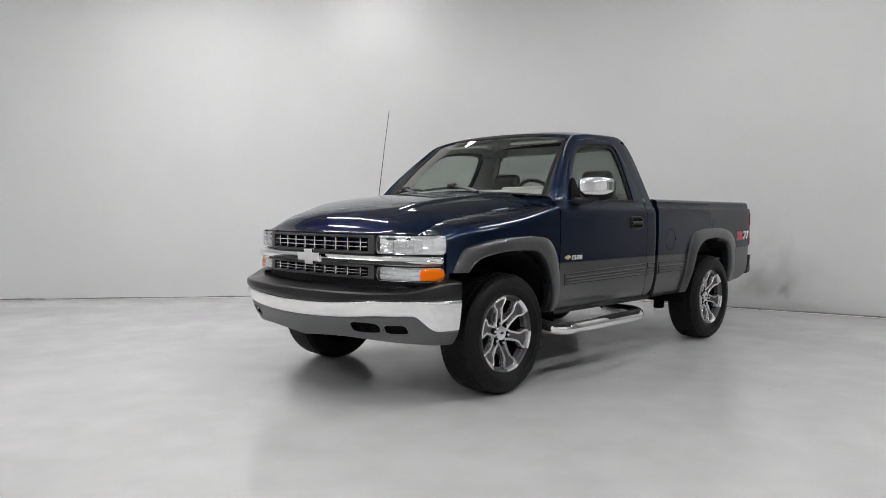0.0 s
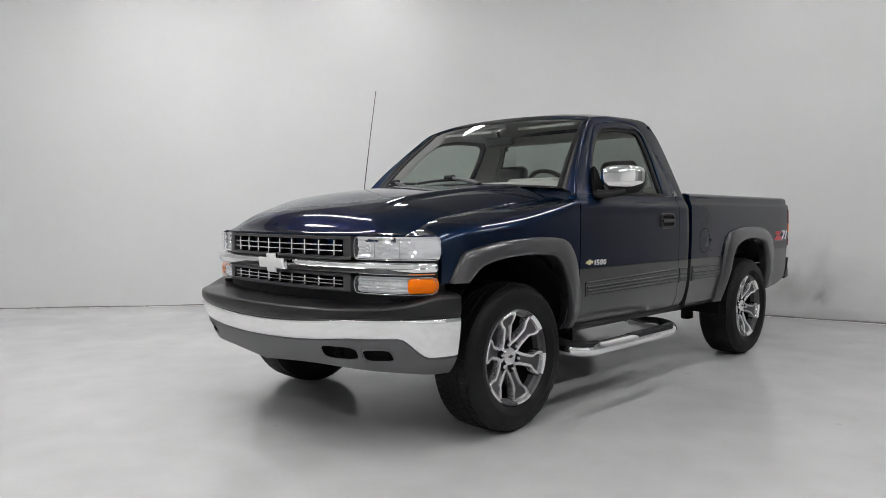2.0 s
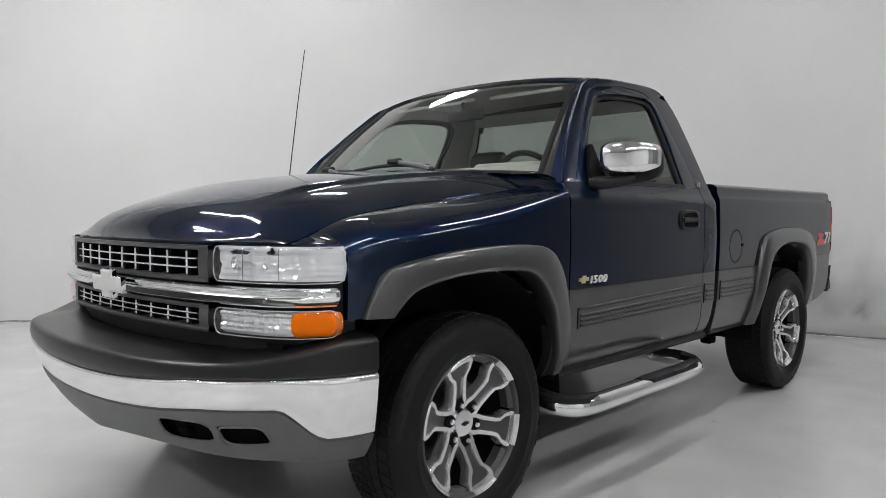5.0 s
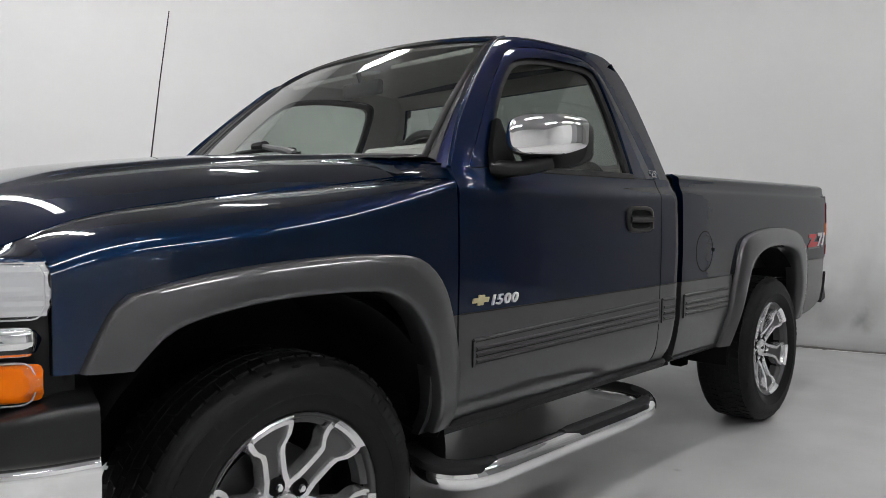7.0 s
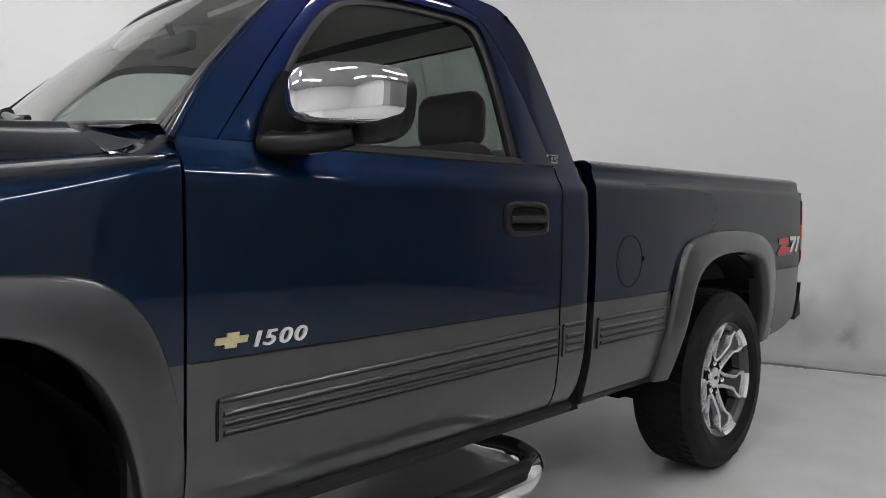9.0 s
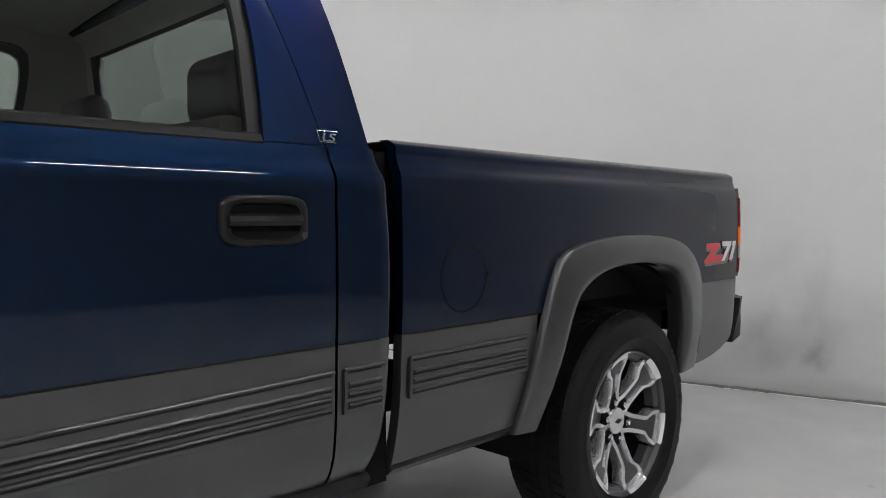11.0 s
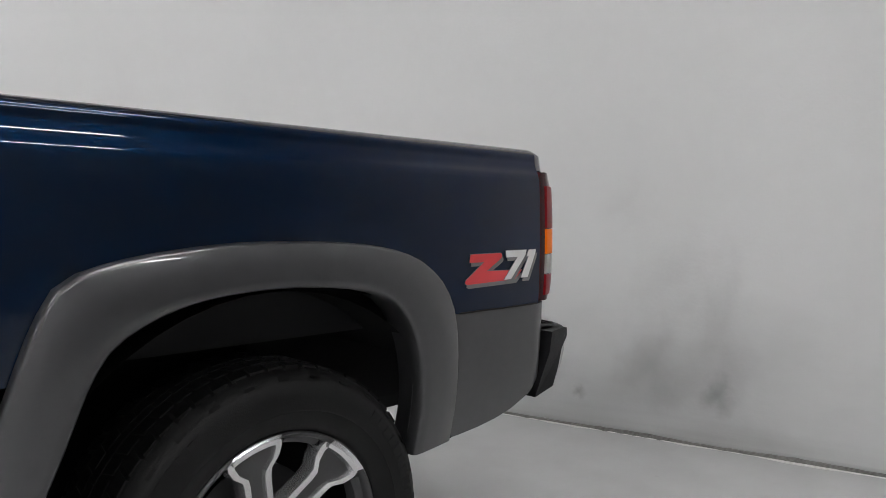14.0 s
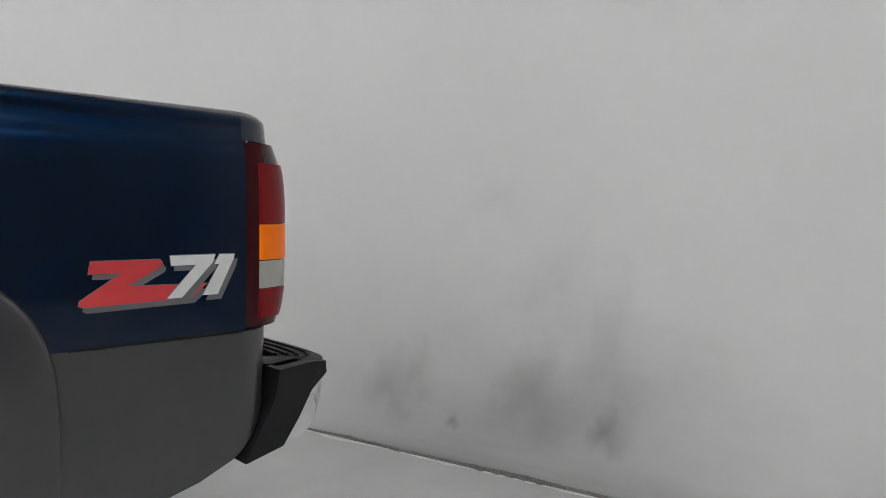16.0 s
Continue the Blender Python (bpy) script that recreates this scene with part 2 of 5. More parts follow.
def joined(*pieces):
    v, f = [], []
    for pv, pf in pieces:
        k = len(v)
        v += list(pv)
        f += [tuple(i + k for i in q) for q in pf]
    return v, f


def grid(rows, close_u=False, close_v=False):
    """Quads between equally long rows of points."""
    n, m = len(rows), len(rows[0])
    v = [tuple(p) for r in rows for p in r]
    f = []
    for i in range(n if close_u else n - 1):
        for j in range(m if close_v else m - 1):
            a, b = i * m + j, i * m + (j + 1) % m
            c, d = ((i + 1) % n) * m + (j + 1) % m, ((i + 1) % n) * m + j
            f.append((a, b, c, d))
    return v, f


def curve(points, n, axis=None):
    """n points evenly along a smoothed polyline (Catmull-Rom)."""
    p = [Vector(q) for q in points]
    p = [2 * p[0] - p[1], *p, 2 * p[-1] - p[-2]]
    fine = []
    for i in range(1, len(p) - 2):
        for k in range(12):
            t = k / 12
            a, b, c, d = p[i - 1], p[i], p[i + 1], p[i + 2]
            fine.append(0.5 * (2 * b + (c - a) * t + (2 * a - 5 * b + 4 * c - d) * t * t + (3 * b - a - 3 * c + d) * t ** 3))
    fine.append(p[-2])
    return even(fine, n)


def even(points, n):
    p = [Vector(q) for q in points]
    s = np.cumsum([0.0] + [(b - a).length for a, b in zip(p, p[1:])])
    want = np.linspace(0, s[-1], n)
    arr = np.array([tuple(q) for q in p])
    return [Vector([np.interp(w, s, arr[:, k]) for k in range(arr.shape[1])]) for w in want]


def lerp_list(x, xs, ys):
    """Smooth value between listed ones."""
    xs, ys = np.array(xs, float), np.array(ys, float)
    d = np.gradient(ys, xs)
    i = int(np.clip(np.searchsorted(xs, x) - 1, 0, len(xs) - 2))
    h = xs[i + 1] - xs[i]
    t = float(np.clip((x - xs[i]) / h, 0, 1))
    return float((2 * t ** 3 - 3 * t * t + 1) * ys[i] + (t ** 3 - 2 * t * t + t) * h * d[i] + (-2 * t ** 3 + 3 * t * t) * ys[i + 1] + (t ** 3 - t * t) * h * d[i + 1])


def box_bm(x0, x1, y0, y1, z0, z1, bevel=0.0, seg=2):
    bm = bmesh.new()
    bmesh.ops.create_cube(bm, size=1, matrix=Matrix.Translation(((x0 + x1) / 2, (y0 + y1) / 2, (z0 + z1) / 2)) @ Matrix.Diagonal((x1 - x0, y1 - y0, z1 - z0, 1)))
    if bevel:
        bmesh.ops.bevel(bm, geom=bm.edges[:], offset=bevel, segments=seg, profile=0.5, affect="EDGES")
    return bm


def tube_rows(path, radius, n=14, squash=1.0):
    """Rings round a path."""
    p = [Vector(q) for q in path]
    rows, up = [], None
    for i, q in enumerate(p):
        d = (p[min(i + 1, len(p) - 1)] - p[max(i - 1, 0)]).normalized()
        up = Vector((0, 0, 1)) if up is None else up
        side = d.cross(up)
        if side.length < 1e-3:
            side = d.cross(Vector((0, 1, 0)))
        side.normalize()
        u = side.cross(d).normalized()
        r = radius[i] if isinstance(radius, (list, tuple)) else radius
        rows.append([q + r * (math.cos(a) * side + squash * math.sin(a) * u) for a in np.linspace(0, 2 * math.pi, n, endpoint=False)])
    return rows


def tube(path, radius, n=14, squash=1.0, caps=True):
    rows = tube_rows(path, radius, n, squash)
    v, f = grid(rows, close_v=True)
    if caps:
        f = list(f) + [tuple(range(n)), tuple(range(len(v) - 1, len(v) - n - 1, -1))]
    return v, f


def thick(rows, depth):
    """A sheet with its rim folded in by the given offset."""
    d = Vector(depth)
    rim = [rows[0], *[[r[-1]] for r in rows[1:-1]], list(reversed(rows[-1])), *[[r[0]] for r in reversed(rows[1:-1])]]
    loop = [Vector(p) for r in rim for p in r]
    v, f = grid(rows)
    k, n = len(v), len(loop)
    v = v + [tuple(p) for p in loop] + [tuple(p + d) for p in loop]
    f = list(f) + [(k + i, k + (i + 1) % n, k + n + (i + 1) % n, k + n + i) for i in range(n)]
    return v, f


def plate(outline, way, depth, bevel=0.0):
    """A flat shape of some thickness: its outline, and the way to its front."""
    bm = bmesh.new()
    w = Vector(way).normalized()
    bot = [bm.verts.new(Vector(p)) for p in outline]
    face = bm.faces.new(bot)
    ext = bmesh.ops.extrude_face_region(bm, geom=[face])
    top = [g for g in ext["geom"] if isinstance(g, bmesh.types.BMVert)]
    bmesh.ops.translate(bm, verts=top, vec=w * depth)
    if bevel:
        ed = [e for e in bm.edges if e.verts[0] in top and e.verts[1] in top]
        bmesh.ops.bevel(bm, geom=ed, offset=bevel, segments=2, profile=0.5, affect="EDGES")
    return bm


def letters(name, text, size, m, material, parent, depth=0.004, shear=0.0, label="", bold=0.0, spacing=0.92):
    """Raised lettering in the built-in font, as a mesh."""
    cu = bpy.data.curves.new(name, "FONT")
    cu.body, cu.size, cu.extrude, cu.shear, cu.offset, cu.space_character = text, size, depth / 2, shear, bold, spacing
    tmp = new(name + "_tmp", cu)
    bpy.context.view_layer.update()
    me = bpy.data.meshes.new_from_object(tmp.evaluated_get(bpy.context.evaluated_depsgraph_get()))
    bpy.data.objects.remove(tmp)
    me.transform(m)
    me.materials.clear()
    return finish(name, me, material, parent, label, smooth=False)


# ---- the studio ----
def rounded(poly, radius, seg=14):
    out = []
    n = len(poly)
    for i in range(n):
        a, b, c = (Vector(poly[k % n]) for k in (i - 1, i, i + 1))
        u, w = (a - b).normalized(), (c - b).normalized()
        r = radius[i]
        half = u.angle(w) / 2
        cut = r / math.tan(half)
        mid = b + (u + w).normalized() * (r / math.sin(half))
        s, e = b + u * cut - mid, b + w * cut - mid
        a0 = math.atan2(s.y, s.x)
        turn = (math.atan2(e.y, e.x) - a0 + math.pi) % (2 * math.pi) - math.pi
        out += [mid + r * Vector((math.cos(a0 + turn * k / seg), math.sin(a0 + turn * k / seg))) for k in range(seg + 1)]
    return out


ROOM = [(-4.6, 9.55), (4.72, 2.67), (5.78, -2.05), (6.05, -3.4), (5.9, -6.6), (-1.5, -7.3), (-6.5, -7.2), (-9.5, 2.0)]
ROUND = [2.5, 2.2, 0.2, 0.3, 0.6, 0.3, 1.0, 2.5]
CEIL_Z = 4.45


def build_room():
    ring = rounded(ROOM, ROUND)
    outer = rounded([(x * 1.03 - 0.05, y * 1.03) for x, y in ROOM], ROUND)
    # split the long straight runs into short lengths
    fine, far = [], []
    for i, (p, q) in enumerate(zip(ring, ring[1:] + ring[:1])):
        steps = max(1, int((q - p).length / 0.2))
        fine += [p.lerp(q, k / steps) for k in range(steps)]
        far += [outer[i].lerp(outer[(i + 1) % len(outer)], k / steps) for k in range(steps)]
    ring, outer = fine, far
    n = len(ring)
    v, f = grid([[(p.x, p.y, z) for p in ring] for z in (0, 1.2, 2.4, 3.6, CEIL_Z)], close_v=True)
    k = len(v)
    v += [(p.x, p.y, z) for z in (0, CEIL_Z) for p in outer]
    f = list(f) + [(k + j, k + (j + 1) % n, k + n + (j + 1) % n, k + n + j) for j in range(n)]
    f += [(4 * n + j, 4 * n + (j + 1) % n, k + n + (j + 1) % n, k + n + j) for j in range(n)]
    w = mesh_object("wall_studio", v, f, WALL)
    for tone in REFLECTION_TONES:
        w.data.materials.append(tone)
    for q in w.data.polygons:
        # wall behind the camera, toned darker in steps to darken the truck's reflections
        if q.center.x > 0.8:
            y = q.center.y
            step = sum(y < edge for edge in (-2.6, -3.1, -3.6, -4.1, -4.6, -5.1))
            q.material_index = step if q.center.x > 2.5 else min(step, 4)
    tagged(w, "smooth pale grey painted studio wall with rounded corners and scuffs", "wall", kind="structure")
    fl = mesh_object("floor", [(x * 1.2, y * 1.2, 0) for x, y in ROOM] + [(x * 1.2, y * 1.2, -0.1) for x, y in ROOM],
                     [tuple(range(8)), tuple(range(15, 7, -1))] + [(i, (i + 1) % 8, 8 + (i + 1) % 8, 8 + i) for i in range(8)], FLOOR, smooth=False)
    tagged(fl, "glossy worn pale grey painted concrete studio floor", "floor", kind="structure")
    ce = mesh_object("ceiling", [(x * 1.2, y * 1.2, CEIL_Z) for x, y in ROOM] + [(x * 1.2, y * 1.2, CEIL_Z + 0.1) for x, y in ROOM],
                     [tuple(range(8)), tuple(range(15, 7, -1))] + [(i, (i + 1) % 8, 8 + (i + 1) % 8, 8 + i) for i in range(8)], CEILING, smooth=False)
    tagged(ce, "plain grey painted ceiling", "ceiling", kind="structure")


build_room()


def build_floor_edge():
    """A ragged line of chipped paint where the floor meets the wall."""
    ring = [Vector((p.x, p.y, 0)) for p in rounded(ROOM, ROUND)]
    n = len(ring)
    line = even([*ring, ring[0]], 1500)
    line = [p for p in line if p.y > -2.6 and p.x > -4.0]
    c = Vector((0.5, 1.0, 0))
    v, f = [], []
    rng = random.Random(8)
    for i, p in enumerate(line):
        d = (line[min(i + 1, len(line) - 1)] - line[max(i - 1, 0)]).normalized()
        inn = Vector((-d.y, d.x, 0))
        if inn.dot(c - p) < 0:
            inn = -inn
        w = 0.006 + 0.03 * max(0.0, noise.noise(p * 3.1) + 0.12) + 0.022 * max(0.0, noise.noise(p * 14.0)) + rng.uniform(0, 0.006)
        v += [p + inn * -0.02 + Vector((0, 0, 0.0035)), p + inn * w + Vector((0, 0, 0.0035)), p + inn * (w + 0.004)]
        if i:
            k = 3 * i
            f += [(k - 3, k - 2, k + 1, k), (k - 2, k - 1, k + 2, k + 1)]
    e = mesh_object("trim_floor_edge", v, f, CHIPPED, smooth=False)
    tagged(e, "ragged line of chipped white paint along the wall foot", "trim", kind="structure")
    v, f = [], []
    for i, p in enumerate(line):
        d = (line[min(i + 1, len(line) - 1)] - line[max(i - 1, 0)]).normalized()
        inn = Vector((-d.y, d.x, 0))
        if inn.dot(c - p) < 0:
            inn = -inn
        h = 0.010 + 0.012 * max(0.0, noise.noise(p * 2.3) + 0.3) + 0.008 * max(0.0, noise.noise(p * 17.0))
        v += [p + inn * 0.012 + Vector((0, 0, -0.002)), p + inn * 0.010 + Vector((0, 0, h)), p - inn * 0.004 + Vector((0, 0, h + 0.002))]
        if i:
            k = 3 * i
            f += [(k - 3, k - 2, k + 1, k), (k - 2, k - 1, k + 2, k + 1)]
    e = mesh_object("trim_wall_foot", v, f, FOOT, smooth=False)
    tagged(e, "thin darker grey seam at the foot of the wall", "trim", kind="structure")


FOOT = surface("dark_wall_foot", (0.22, 0.215, 0.205), 0.85, 0, 0.4, 6, 0.5, 90)
CHIPPED = surface("chipped_white_paint", (0.74, 0.73, 0.71), 0.7, 0, 0.18, 9, 0.6, 120)
build_floor_edge()


def ceiling_light(x, y, z, length, turn):
    root = new("ceiling_light")
    tagged(root, "long white ceiling light with three bright tubes", "ceiling light", "studio ceiling lights")
    part("housing", box_bm(-length / 2, length / 2, -0.09, 0.09, 0.0, 0.06, 0.008), FIXTURE, root)
    for off in (-0.055, 0.0, 0.055):
        part("tube", box_bm(-length / 2 + 0.03, length / 2 - 0.03, off - 0.016, off + 0.016, -0.030, -0.002, 0.009), TUBE, root, "bright white tube")
    root.matrix_basis = pose(x, y, z, 0, 0, turn)
    return root


LIGHT_ROWS = [(-0.8, -1.55, 0), (3.2, -1.50, 0), (-2.6, -4.7, 0), (0.6, -4.7, 0), (3.6, -4.7, 0), (-5.8, -1.0, 90), (-3.4, 0.6, 0), (-5.8, 2.2, 90)]
first_light = ceiling_light(LIGHT_ROWS[0][0], LIGHT_ROWS[0][1], CEIL_Z - 0.06, 2.1, 0)
for x, y, w in LIGHT_ROWS[1:]:
    copy_thing(first_light, pose(x, y, CEIL_Z - 0.06, 0, 0, w))
for x, y, run in ((2.3, 2.8, 1.0), (-0.2, 2.9, 3.0), (-1.7, 3.1, 2.4)):
    ceiling_light(x, y, CEIL_Z - 0.06, run, 90)


# ---- the pickup: shape ----
def smooth01(t):
    t = min(1.0, max(0.0, t))
    return t * t * (3 - 2 * t)


truck = new("pickup_truck")
tagged(truck, "navy blue and pewter two-tone regular-cab pickup truck standing on the floor", "pickup truck")
WB, SPLIT = 3.02, 0.815

SIDE_Z = [0.42, 0.49, 0.525, 0.56, 0.61, 0.80, 1.00, 1.12, 1.186, 1.196, 1.210, 1.25, 1.29]
SIDE_Y = [0.875, 0.915, 0.936, 0.948, 0.955, 0.963, 0.968, 0.966, 0.962, 0.957, 0.948, 0.932, 0.918]
BED_Z = [0.42, 0.50, 0.60, 0.80, 1.00, 1.12, 1.190, 1.203, 1.215, 1.240, 1.268, 1.279]
BED_Y = [0.900, 0.925, 0.948, 0.963, 0.968, 0.966, 0.9630, 0.9595, 0.953, 0.9455, 0.937, 0.915]


def side_y(x, z):
    """Half width of cab, door and fender at a height, drawn in towards the nose."""
    pull = 0.065 * max(0.0, min(1.0, (-0.08 - x) / 0.45)) ** 2
    return -(lerp_list(z, SIDE_Z, SIDE_Y) - pull)


def bed_y(x, z):
    pull = 0.007 * max(0.0, min(1.0, (x - 3.72) / 0.24)) ** 2
    return -(lerp_list(z, BED_Z, BED_Y) - pull)


def house_y(z):
    """Half width of the cab above the belt line."""
    return -0.930 + 0.25 * (z - 1.25) / 0.53


def columns(xs, low, high, yfun, nz=8):
    """A body panel as upright columns between two edges given over x."""
    rows = []
    for x in xs:
        a, b = low(x), high(x)
        rows.append([(x, yfun(x, z), z) for z in np.linspace(a, b, nz)])
    return rows


ARCH_F_IN = [(-0.375, 0.80), (-0.32, 0.857), (-0.259, 0.886), (-0.127, 0.910), (0.03, 0.918), (0.19, 0.914), (0.287, 0.897), (0.370, 0.838), (0.425, 0.753), (0.458, 0.64), (0.470, 0.56), (0.472, 0.485)]
ARCH_F_OUT = [(-0.463, 0.80), (-0.437, 0.862), (-0.398, 0.932), (-0.345, 0.957), (-0.15, 0.991), (0.125, 1.007), (0.31, 1.003), (0.40, 0.988), (0.462, 0.945), (0.508, 0.875), (0.540, 0.77), (0.556, 0.66), (0.558, 0.485)]
ARCH_R_IN = [(2.51, 0.47), (2.541, 0.567), (2.593, 0.698), (2.637, 0.809), (2.683, 0.87), (2.779, 0.916), (2.904, 0.937), (3.066, 0.939), (3.222, 0.918), (3.307, 0.88), (3.367, 0.79), (3.392, 0.66), (3.388, 0.505)]
ARCH_R_OUT = [(2.425, 0.47), (2.487, 0.712), (2.521, 0.82), (2.558, 0.918), (2.601, 0.979), (2.708, 1.012), (2.867, 1.031), (3.0, 1.035), (3.2, 1.027), (3.35, 1.0), (3.447, 0.948), (3.508, 0.865), (3.531, 0.74), (3.534, 0.51)]


def arch_low(points, inset):
    xs, zs = [p[0] for p in points], [p[1] for p in points]
    return lambda x: float(np.interp(x, xs, zs)) + inset


def smooth_xs(a, b, n, ends=0.0):
    return list(np.linspace(a, b, n))


# hood and fender heights over x
def seam_z(x):
    return lerp_list(x, [-0.62, -0.55, -0.43, -0.17, 0.21, 0.47, 0.56], [1.022, 1.045, 1.092, 1.140, 1.182, 1.215, 1.228])


def nose_x(y):
    """Plan of the nose: how far forward the front face stands at y."""
    return lerp_list(abs(y), [0, 0.2, 0.4, 0.55, 0.70, 0.80, 0.86, 0.90, 0.94], [-0.785, -0.781, -0.764, -0.742, -0.708, -0.664, -0.610, -0.530, -0.40])


SEAM_Y = 0.765


def hood_z(x, y):
    f = nose_x(y) + 0.012
    back = f - (nose_x(0) + 0.012)
    mid = lerp_list(x - back * max(0.0, (0.2 - x) / 0.98), [-0.775, -0.755, -0.72, -0.66, -0.55, -0.39, -0.15, 0.12, 0.50], [1.030, 1.068, 1.102, 1.142, 1.182, 1.216, 1.252, 1.280, 1.300])
    edge = seam_z(x)
    k = min(1.0, abs(y) / SEAM_Y)
    kr = (0.53 + 0.06 * x) / SEAM_Y
    crown = 1 - 0.20 * (k / kr) ** 2 if k < kr else 0.80 * (1 - ((k - kr) / (1 - kr)) ** 1.6)
    s = max(0.0, min(1.0, (x + 0.70) / 0.35))
    # a raised middle with a soft crease on either side
    ridge = 0.018 / (1 + math.exp((abs(y) - (0.53 + 0.06 * x)) / 0.008)) * s * s
    lip = min(1.0, max(0.0, (x - f) / 0.10))
    low = edge + (mid - edge) * crown + ridge
    return 1.030 + (low - 1.030) * (1 - (1 - lip) ** 2.2)


def build_hood():
    rows = []
    for y in np.linspace(-SEAM_Y + 0.004, SEAM_Y - 0.004, 121):
        f = nose_x(y) + 0.012
        row = []
        for s in [0, 0.012, 0.03, 0.055, 0.09, 0.14, *np.linspace(0.2, 1.0, 17)]:
            x = f + s * (0.50 - f)
            row.append((x, y, hood_z(x, y)))
        lip = row[0]
        hang = 0.035 if abs(y) < 0.55 else 0.007
        rows.append([(lip[0] + 0.012, y, lip[2] - hang), (lip[0] + 0.001, y, lip[2] - hang / 3), *row])
    mesh_object("hood", *thick(rows, (0, 0, -0.03)), BLUE, truck, "polished navy blue hood", sharp=60)


def fender_section(x):
    """From the hood's seam over the shoulder and down the side."""
    zs = seam_z(x)
    sh = zs - lerp_list(x, [-0.5, -0.1, 0.3, 0.56], [0.085, 0.100, 0.075, 0.045])
    ysh = side_y(x, min(sh, 1.19))
    y0 = -SEAM_Y - 0.004
    out = []
    for k in range(9):
        a0 = 0.62
        a = a0 + (math.pi / 2 - a0) * k / 8
        e = lerp_list(x, [-0.5, 0.2, 0.56], [0.95, 0.9, 0.62])
        out.append((x, y0 + (ysh - y0) * ((math.sin(a) - math.sin(a0)) / (1 - math.sin(a0))) ** e, sh + (zs - sh) * (math.cos(a) / math.cos(a0)) ** e))
    return out, sh


def build_fenders():
    up, lo = [], []
    arch = arch_low([(p[0], p[1]) for p in ARCH_F_IN], 0.03)
    cap = []
    ys, xs = [0.80, 0.86, 0.90, 0.94], [-0.664, -0.610, -0.530, -0.40]
    sec = fender_section(-0.505)[0]
    zf = sec[0][2]
    for x in np.linspace(-0.675, -0.504, 13):
        ye = max(SEAM_Y + 0.012, float(np.interp(x, [-0.68, *xs], [0.775, *ys])) - 0.002)
        zs, y0 = seam_z(x), SEAM_Y + 0.004
        row = []
        for k in range(7):
            a = k / 6 * math.pi / 2
            z = 1.024 + (zs - 1.024) * math.cos(a) ** 0.7
            y = -(y0 + (ye - y0) * math.sin(a) ** 0.8)
            # runs into the fender behind it
            w = smooth01((x + 0.62) / 0.113)
            z2 = zf + (1.020 - zf) * k / 6
            z3 = zs + (1.020 - zs) * k / 6
            y2 = float(np.interp(-z2, [-p[2] for p in sec], [p[1] for p in sec]))
            row.append((x, y + (y2 - y) * w, z + (z3 - z) * w))
        cap.append(row)
    pair("fender_nose", thick(cap, (0.003, 0, -0.008)), BLUE, truck, "navy blue fender nose over the lamp", sharp=60)
    for x in [-0.505, -0.48, -0.45, -0.42, *np.linspace(-0.39, 0.40, 26), 0.43, 0.46, 0.49, 0.52, 0.54, 0.561]:
        sec, zt = fender_section(x)
        zl = 0.80 if x < -0.40 else (arch(x) if x < 0.43 else SPLIT)
        zl = max(zl, SPLIT if x > 0.3 else 0.0)
        side = [(x, side_y(x, z), z) for z in np.linspace(zt, zl, 10)][1:]
        up.append(sec + side)
    pair("front_fender", thick(up, (0, 0.03, 0)), BLUE, truck, "navy blue front fender", sharp=50)
    for x in (0.455, 0.50, 0.561):
        lo.append([(x, side_y(x, z) , z) for z in np.linspace(SPLIT, 0.475, 8)])
    pair("lower_fender_panel", thick(lo, (0, 0.03, 0)), PEWTER, truck, "pewter lower fender panel")


def flare(inner, outer, yfun, n=44):
    """A rolled wheel-arch flare standing proud of the side."""
    a, b = curve([(x, z, 0) for x, z in inner], n), curve([(x, z, 0) for x, z in outer], n)
    rows = []
    for p, q in zip(a, b):
        row = []
        for t, bulge in ((0.0, 0.001), (0.012, 0.013), (0.04, 0.021), (0.09, 0.025), (0.45, 0.033), (0.80, 0.039), (0.95, 0.039), (1.0, 0.033)):
            x, z = q.x + (p.x - q.x) * t, q.y + (p.y - q.y) * t
            row.append((x, yfun(x, z) - bulge, z))
        x, z = p.x, p.y
        row.append((x, yfun(x, z) + 0.01, z))
        row.append((x, yfun(x, z) + 0.05, z))
        rows.append(row)
    return grid(rows)


